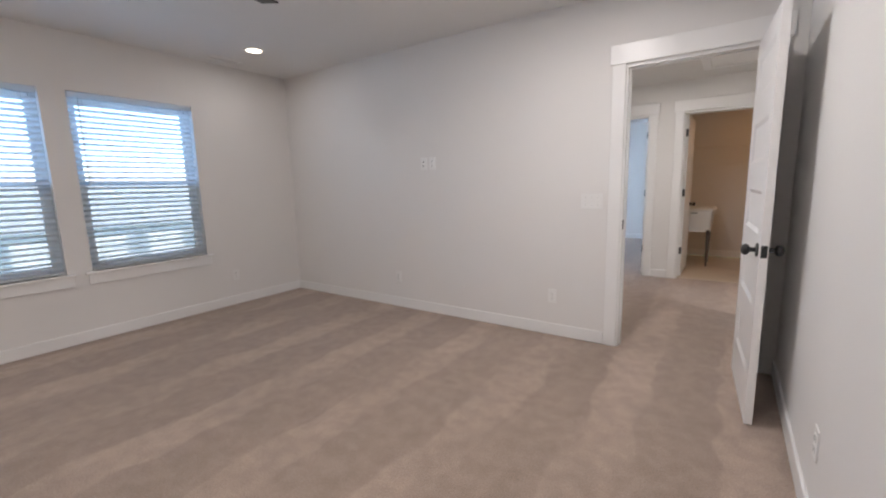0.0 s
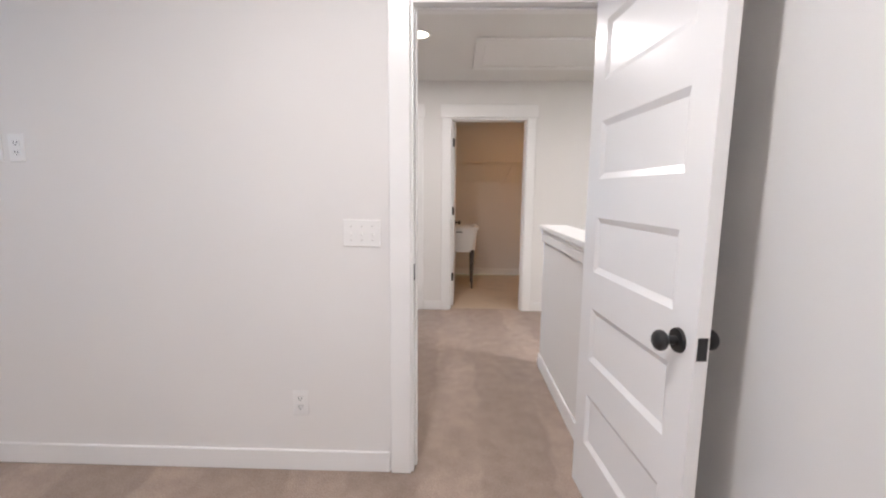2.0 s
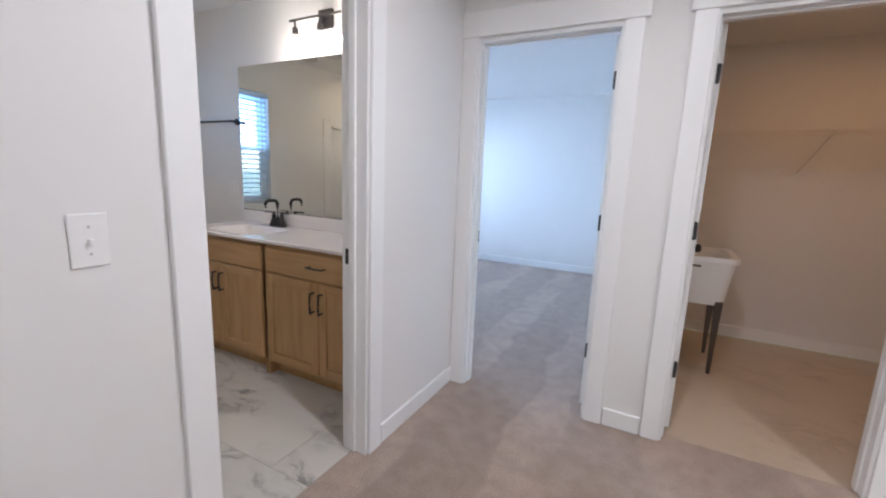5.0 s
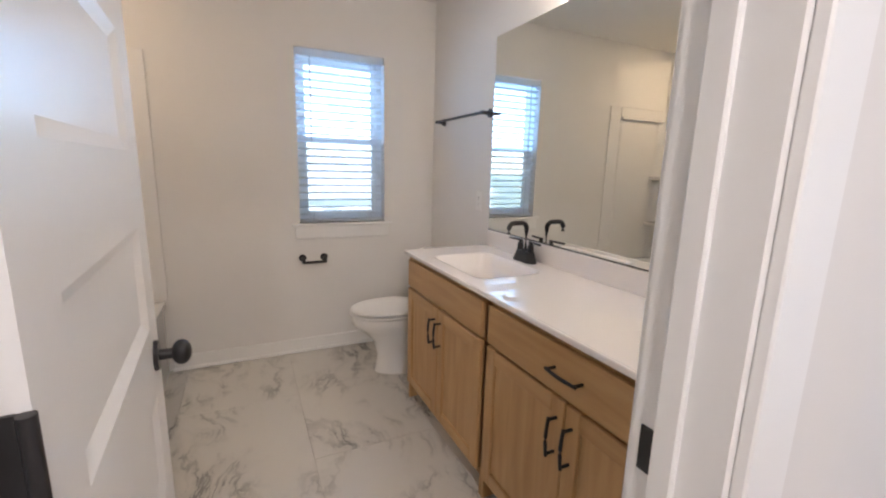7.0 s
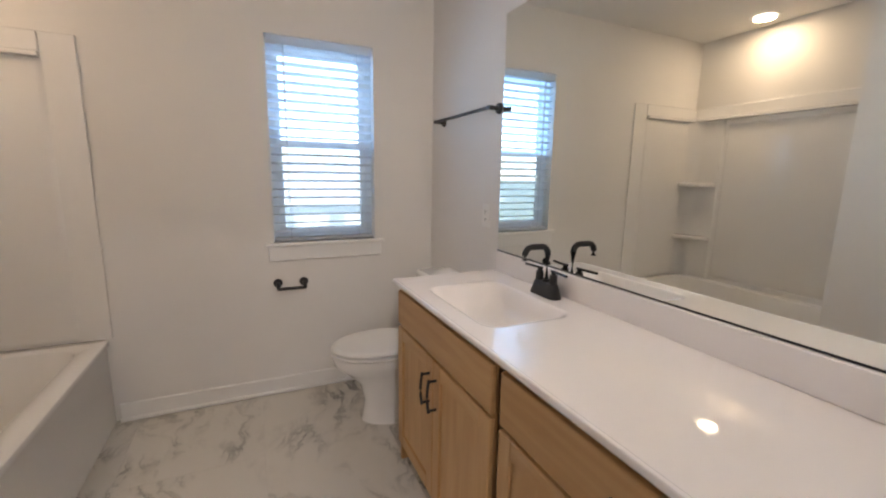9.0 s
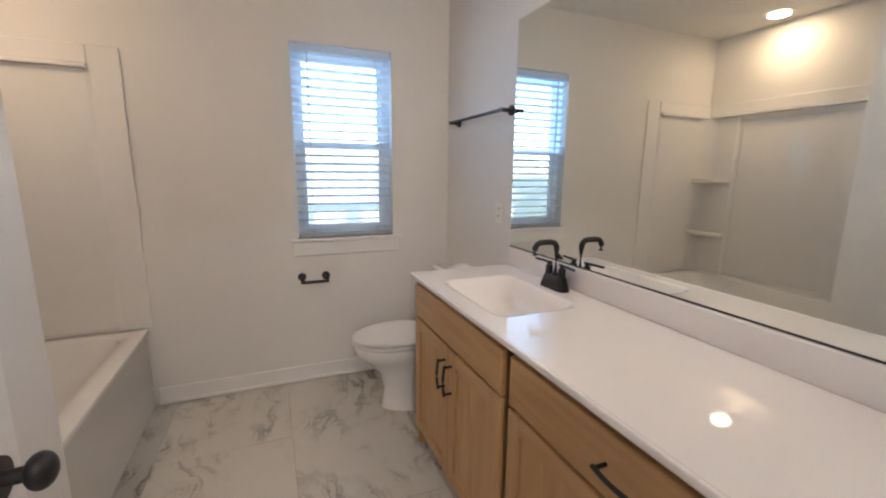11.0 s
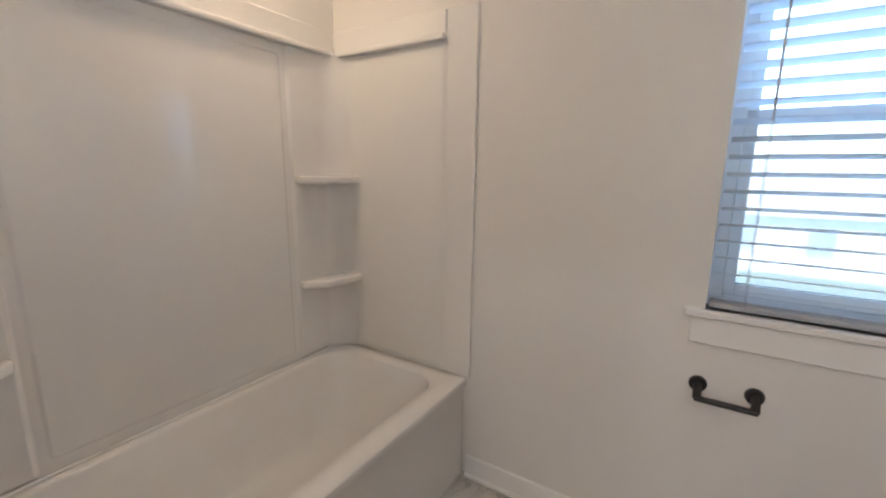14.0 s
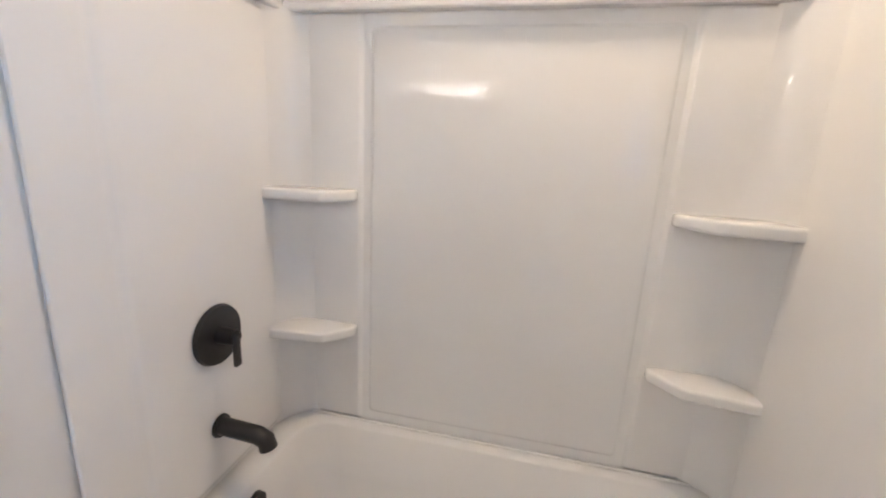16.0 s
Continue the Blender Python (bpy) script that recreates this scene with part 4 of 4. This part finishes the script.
loft(bm, [oval(bm, 2.19, 0.401, 0.183, 0.287, 0.20), oval(bm, 2.19, 0.406, 0.188, 0.292, 0.205), oval(bm, 2.19, 0.413, 0.188, 0.292, 0.205), oval(bm, 2.19, 0.416, 0.180, 0.284, 0.2)])
part("seat", bm, PLASTIC, to, "", 60)
bm = B()
loft(bm, [oval(bm, 2.19, 0.426, 0.182, 0.286, 0.2), oval(bm, 2.19, 0.432, 0.187, 0.291, 0.205), oval(bm, 2.19, 0.441, 0.183, 0.286, 0.202), oval(bm, 2.19, 0.447, 0.160, 0.26, 0.18), oval(bm, 2.19, 0.449, 0.09, 0.16, 0.11)])
part("lid", bm, PLASTIC, to, "", 60)
bm = B()
loft(bm, [rrect(bm, -0.20, 0.20, 2.47, 2.665, 0.36, 0.035), rrect(bm, -0.215, 0.215, 2.465, 2.665, 0.60, 0.035), rrect(bm, -0.22, 0.22, 2.462, 2.665, 0.733, 0.035)])
part("tank", bm, PORCELAIN, to, "", 50)
bm = B()
loft(bm, [rrect(bm, -0.226, 0.226, 2.455, 2.67, 0.735, 0.035), rrect(bm, -0.230, 0.230, 2.45, 2.672, 0.745, 0.038), rrect(bm, -0.230, 0.230, 2.45, 2.672, 0.762, 0.038), rrect(bm, -0.220, 0.220, 2.46, 2.665, 0.772, 0.035)])
part("tank_lid", bm, PORCELAIN, to, "", 50)
bm = cyl(B(), (-0.16, 2.463, 0.66), (-0.16, 2.446, 0.66), 0.013, None, 14)
box(bm, -0.17, -0.095, 2.438, 2.447, 0.652, 0.667, 0.003)
part("flush_lever", bm, STEEL, to, "chrome flush lever")
part("seat_bumpers", bx(-0.12, 0.12, 2.30, 2.37, 0.39, 0.43), PLASTIC, to)
part("trapway", bx(-0.095, 0.095, 2.40, 2.64, 0.0, 0.37, 0.03, seg=3), PORCELAIN, to, "", 50)

# tub and wall surround
tub = thing("bathtub", "glossy white acrylic alcove bathtub", "bathtub")
UX0, UX1, UY0, UY1, UZ = WX + 0.002, -2.337, T + 0.002, 0.848, 0.468
bm = B()
o0 = rrect(bm, UX0, UX1, UY0, UY1, UZ - 0.008, 0.006)
o1 = rrect(bm, UX0 + 0.006, UX1 - 0.006, UY0 + 0.006, UY1 - 0.008, UZ, 0.006)
i0 = rrect(bm, UX0 + 0.075, UX1 - 0.095, UY0 + 0.055, UY1 - 0.085, UZ, 0.11)
i1 = rrect(bm, UX0 + 0.082, UX1 - 0.102, UY0 + 0.062, UY1 - 0.092, UZ - 0.010, 0.11)
i2 = rrect(bm, UX0 + 0.125, UX1 - 0.115, UY0 + 0.085, UY1 - 0.11, UZ - 0.20, 0.12)
i3 = rrect(bm, UX0 + 0.19, UX1 - 0.13, UY0 + 0.105, UY1 - 0.13, UZ - 0.33, 0.12)
i4 = rrect(bm, UX0 + 0.25, UX1 - 0.18, UY0 + 0.155, UY1 - 0.18, UZ - 0.37, 0.09)
loft(bm, [o0, o1, i0, i1, i2, i3, i4], False, True)
part("basin", bm, ACRYLIC, tub, "", 55)
bm = B()
loft(bm, [rrect(bm, UX0, UX1, UY0, UY1, UZ - 0.008, 0.006), rrect(bm, UX0, UX1, UY0, UY1, UZ - 0.035, 0.006), rrect(bm, UX0, UX1, UY0, UY1 - 0.012, UZ - 0.05, 0.006), rrect(bm, UX0, UX1, UY0, UY1 - 0.010, 0.0, 0.006)], False, False)
part("apron", bm, ACRYLIC, tub, "", 40)
bm = cyl(B(), (UX1 - 0.100, 0.50, 0.395), (UX1 - 0.120, 0.50, 0.395), 0.036, 0.034, 24)
part("overflow_plate", bm, BLACK, tub, "round black overflow plate", 40)
part("tub_drain", cyl(B(), (UX1 - 0.26, 0.47, UZ - 0.370), (UX1 - 0.26, 0.47, UZ - 0.366), 0.034, None, 24), BLACK, tub, "black tub drain", 40)

su = thing("tub_surround", "glossy white acrylic tub wall surround with corner shelves", "tub surround", kind="structure")
SZ0, SZ1 = UZ + 0.001, 1.945
LEDGE = 1.845
p = 0.004
part("back_panel", bx(UX0, UX1, UY0, UY0 + 0.012, SZ0, LEDGE - 0.005), ACRYLIC, su)
part("centre_panel", pad(lambda u, v, h: (u, UY0 + 0.0115 + h, v), UX0 + 0.31, UX1 - 0.31, SZ0 + 0.035, LEDGE - 0.045, 0.007, 0.016), ACRYLIC, su, "", 60)
for x0, x1 in ((UX0 + 0.01, UX0 + 0.292), (UX1 - 0.292, UX1 - 0.01)):
    part("corner_column", pad(lambda u, v, h: (u, UY0 + 0.0115 + h, v), x0, x1, SZ0, LEDGE - 0.004, 0.012, 0.018, 0.012), ACRYLIC, su, "", 60)
for xa, s_ in ((UX0, 1), (UX1, -1)):
    part("end_panel", bx(*sorted((xa, xa + s_ * 0.010)), UY0 + 0.012, 0.868, SZ0, SZ1, 0.003), ACRYLIC, su)
    part("end_panel", pad(lambda u, v, h: (xa + s_ * (0.0095 + h), u, v), UY0 + 0.012, 0.745, SZ0, LEDGE - 0.004, 0.0085, 0.03, 0.02), ACRYLIC, su, "", 60)
    # rounded cove in the corner
    bm = B()
    prof = [(0.0, 0.0)] + [(0.11 * (1 - math.sin(a)), 0.11 * (1 - math.cos(a))) for a in [radians(d) for d in range(0, 91, 10)]]
    lo = [bm.verts.new((xa + s_ * (0.0155 + x), UY0 + 0.0225 + y, SZ0)) for x, y in prof]
    hi = [bm.verts.new((xa + s_ * (0.0155 + x), UY0 + 0.0225 + y, LEDGE - 0.005)) for x, y in prof]
    loft(bm, [lo, hi])
    part("corner_cove", bm, ACRYLIC, su, "", 40)
# top band and ledge round three sides
part("top_band", bx(UX0 + 0.024, UX1 - 0.024, UY0, UY0 + 0.018, LEDGE + 0.012, SZ1, 0.004), ACRYLIC, su)
part("top_ledge", bx(UX0 + 0.024, UX1 - 0.024, UY0, UY0 + 0.046, LEDGE - 0.012, LEDGE + 0.010, 0.006, seg=2), ACRYLIC, su)
for xa, xb, xl in ((UX0, UX0 + 0.018, UX0 + 0.044), (UX1 - 0.018, UX1, UX1 - 0.044)):
    part("top_band", bx(xa, xb, UY0, 0.735, LEDGE + 0.012, SZ1, 0.004), ACRYLIC, su)
    part("top_ledge", bx(min(xa, xl), max(xb, xl), UY0, 0.735, LEDGE - 0.013, LEDGE + 0.009, 0.006, seg=2), ACRYLIC, su)


def shelf(xc, s, z):
    """A corner shelf with rounded front and a clipped end, reaching along x by s."""
    pts = [(0, 0), (0.265 * s, 0), (0.265 * s, 0.035), (0.19 * s, 0.115), (0.03 * s, 0.135), (0, 0.135)]
    bm = B()
    lo = [bm.verts.new((xc + x, UY0 + 0.02 + y, z - 0.036)) for x, y in pts]
    hi = [bm.verts.new((xc + x, UY0 + 0.02 + y, z)) for x, y in pts]
    loft(bm, [lo, hi])
    bmesh.ops.recalc_face_normals(bm, faces=bm.faces[:])
    bmesh.ops.bevel(bm, geom=bm.edges[:], offset=0.009, segments=3, affect="EDGES", profile=0.5)
    part("shelf", bm, ACRYLIC, su, "", 50)


for z in (1.314, 0.848):
    shelf(UX0 + 0.01, 1, z)
    shelf(UX1 - 0.01, -1, z)
part("caulk_line", bx(UX0 + 0.025, UX1 - 0.025, UY0 + 0.02, UY0 + 0.032, UZ, UZ + 0.008, 0.003), PLASTIC, su)

va = thing("tub_valve", "matt black round tub valve plate with lever", "faucet")
XE = UX1 - 0.022
bm = cyl(B(), (XE, 0.50, 0.93), (XE - 0.010, 0.50, 0.93), 0.086, 0.082, 36)
part("escutcheon", bm, BLACK, va, "", 40)
bm = cyl(B(), (XE - 0.010, 0.50, 0.93), (XE - 0.06, 0.50, 0.93), 0.024, 0.022, 20)
part("hub", bm, BLACK, va, "", 40)
part("lever", bx(XE - 0.066, XE - 0.052, 0.488, 0.512, 0.845, 0.94, 0.004), BLACK, va)
sp = thing("tub_spout", "matt black tub spout above the tub", "faucet")
part("body", tube(B(), [(XE, 0.515, 0.655), (XE - 0.02, 0.515, 0.655), (XE - 0.12, 0.515, 0.65), (XE - 0.145, 0.515, 0.64), (XE - 0.152, 0.515, 0.615)], 0.025, 18), BLACK, sp, "", 50)
part("flange", cyl(B(), (XE, 0.515, 0.655), (XE - 0.008, 0.515, 0.655), 0.034, 0.032, 24), BLACK, sp, "", 40)

# ---- laundry ----
si = thing("utility_sink", "white plastic utility sink on dark legs", "utility sink", (-0.08, 3.71, -0.004))
bm = B()
loft(bm, [rrect(bm, 0.06, 0.55, 0.05, 0.51, 0.50, 0.05), rrect(bm, 0.02, 0.58, 0.0, 0.55, 0.80, 0.05), rrect(bm, 0.0, 0.60, -0.015, 0.565, 0.805, 0.05), rrect(bm, 0.0, 0.60, -0.015, 0.565, 0.84, 0.05),
          rrect(bm, 0.04, 0.56, 0.03, 0.53, 0.838, 0.05), rrect(bm, 0.09, 0.53, 0.08, 0.49, 0.55, 0.05)])
part("tub", bm, PLASTIC, si, "", 40)
for x, y in ((0.09, 0.07), (0.52, 0.07), (0.09, 0.49), (0.52, 0.49)):
    bm = B()
    loft(bm, [rrect(bm, x - 0.012, x + 0.012, y - 0.012, y + 0.012, 0, 0.004, 2), rrect(bm, x - 0.025, x + 0.025, y - 0.025, y + 0.025, 0.53, 0.006, 2)])
    part("leg", bm, NICKEL, si, "dark tapered leg")
bm = cyl(B(), (0.05, 0.27, 0.838), (0.05, 0.27, 0.87), 0.03, None, 16)
tube(bm, [(0.05, 0.27, 0.86), (0.05, 0.27, 0.96), (0.08, 0.27, 0.98), (0.17, 0.27, 0.955), (0.19, 0.27, 0.93)], 0.010, 10)
for y in (0.19, 0.35):
    cyl(bm, (0.05, y, 0.838), (0.05, y, 0.89), 0.014, None, 12)
    box(bm, 0.04, 0.11, y - 0.007, y + 0.007, 0.89, 0.902)
part("tap", bm, STEEL, si, "steel two-handle tap", 40)
part("label_plate", bx(0.30, 0.38, -0.017, -0.0145, 0.77, 0.782), DARKSLOT, si)

ws = thing("wire_shelf", "white ventilated wire shelf with a diagonal brace", "wire shelf", (0, 0, 0))
for y in (4.44, 4.59, 4.735):
    part("rail", cyl(B(), (-0.07, y, 1.735), (1.89, y, 1.735), 0.004, None, 8), WIRE, ws)
part("front_lip", cyl(B(), (-0.07, 4.44, 1.70), (1.89, 4.44, 1.70), 0.004, None, 8), WIRE, ws)
part("hang_rail", cyl(B(), (-0.07, 4.48, 1.46), (1.89, 4.72, 1.46), 0.004, None, 8), WIRE, ws)
bm = B()
for k in range(76):
    x = -0.06 + k * 0.0255
    box(bm, x - 0.0014, x + 0.0014, 4.44, 4.74, 1.7365, 1.7395)
tagged(part("cross_wires", bm, WIRE, ws), kind="stuff")
for x in (1.05, 0.1):
    part("brace", tube(B(), [(x, 4.445, 1.73), (x - 0.12, 4.735, 1.43)], 0.006, 8), WIRE, ws, "diagonal support brace")

# ---- outside ----
gr = structure("ground", bx(-400, 400, -400, 400, -3.2, -3.1), GRASS, "dry green lawn reaching the horizon", "ground")


def house(x, y, w, d, h, label):
    ob = thing("house", label, "house", (x, y, -3.1), 0, "neighbouring houses")
    bm = box(B(), -d / 2, d / 2, -w / 2, w / 2, 0, h)
    part("wall", bm, SIDING, ob)
    k = 0.3
    bm = B()
    while k < h:
        box(bm, d / 2, d / 2 + 0.02, -w / 2, w / 2, k, k + 0.05)
        k += 0.2
    tagged(part("siding_lap", bm, SIDING, ob), kind="stuff")
    bm = B()
    e = 0.4
    v = [bm.verts.new(c) for c in ((-d / 2 - e, -w / 2 - e, h), (d / 2 + e, -w / 2 - e, h), (d / 2 + e, w / 2 + e, h), (-d / 2 - e, w / 2 + e, h), (0, -w / 2 - e, h + d * 0.32), (0, w / 2 + e, h + d * 0.32))]
    for q in ((0, 1, 4), (2, 3, 5), (1, 2, 5, 4), (3, 0, 4, 5), (0, 3, 2, 1)):
        bm.faces.new([v[i] for i in q])
    part("roof", bm, SHINGLE, ob, "grey shingle roof")
    for yy in (-w * 0.28, 0, w * 0.28):
        wdw = part("window", bx(d / 2 + 0.02, d / 2 + 0.06, yy - 0.55, yy + 0.55, 0.9, 2.3), VINYL, ob)
        part("pane", bx(d / 2 + 0.06, d / 2 + 0.065, yy - 0.47, yy + 0.47, 0.98, 2.22), FAR_GLASS, wdw)


house(-30, 6.0, 10, 8, 2.6, "pale sided house with a grey shingle roof")
house(-32, -7.5, 11, 8, 2.6, "pale sided house with a grey shingle roof")
house(-31, 20, 11, 8, 2.6, "pale sided house with a grey shingle roof")

# ---- bathroom floor tiles, last ----
TW, TL, GAP = 0.61, 1.22, 0.0007
tile_meshes = {}
for yi in range(-1, 4):
    ya, yb = 1.56 + (yi - 2) * TW, 1.56 + (yi - 1) * TW
    xk = -3.82 - (0.61 if yi % 2 else 0.0)
    while xk < -1.14:
        xa, xb, yc, yd = max(xk, WX + 0.001), min(xk + TL, -1.151), max(ya, T + 0.001), min(yb, NB - 0.001)
        xk += TL
        if xb - xa < 0.02 or yd - yc < 0.02:
            continue
        key = (round(xb - xa, 4), round(yd - yc, 4))
        if key not in tile_meshes:
            t_ = part("tile", bx(GAP, key[0] - GAP, GAP, key[1] - GAP, -0.0055, 0, 0.0012), TILE, bath_floor)
            tile_meshes[key] = t_.data
        else:
            t_ = new("tile", tile_meshes[key])
            t_.parent = bath_floor
        t_.location = (xa, yc, 0)
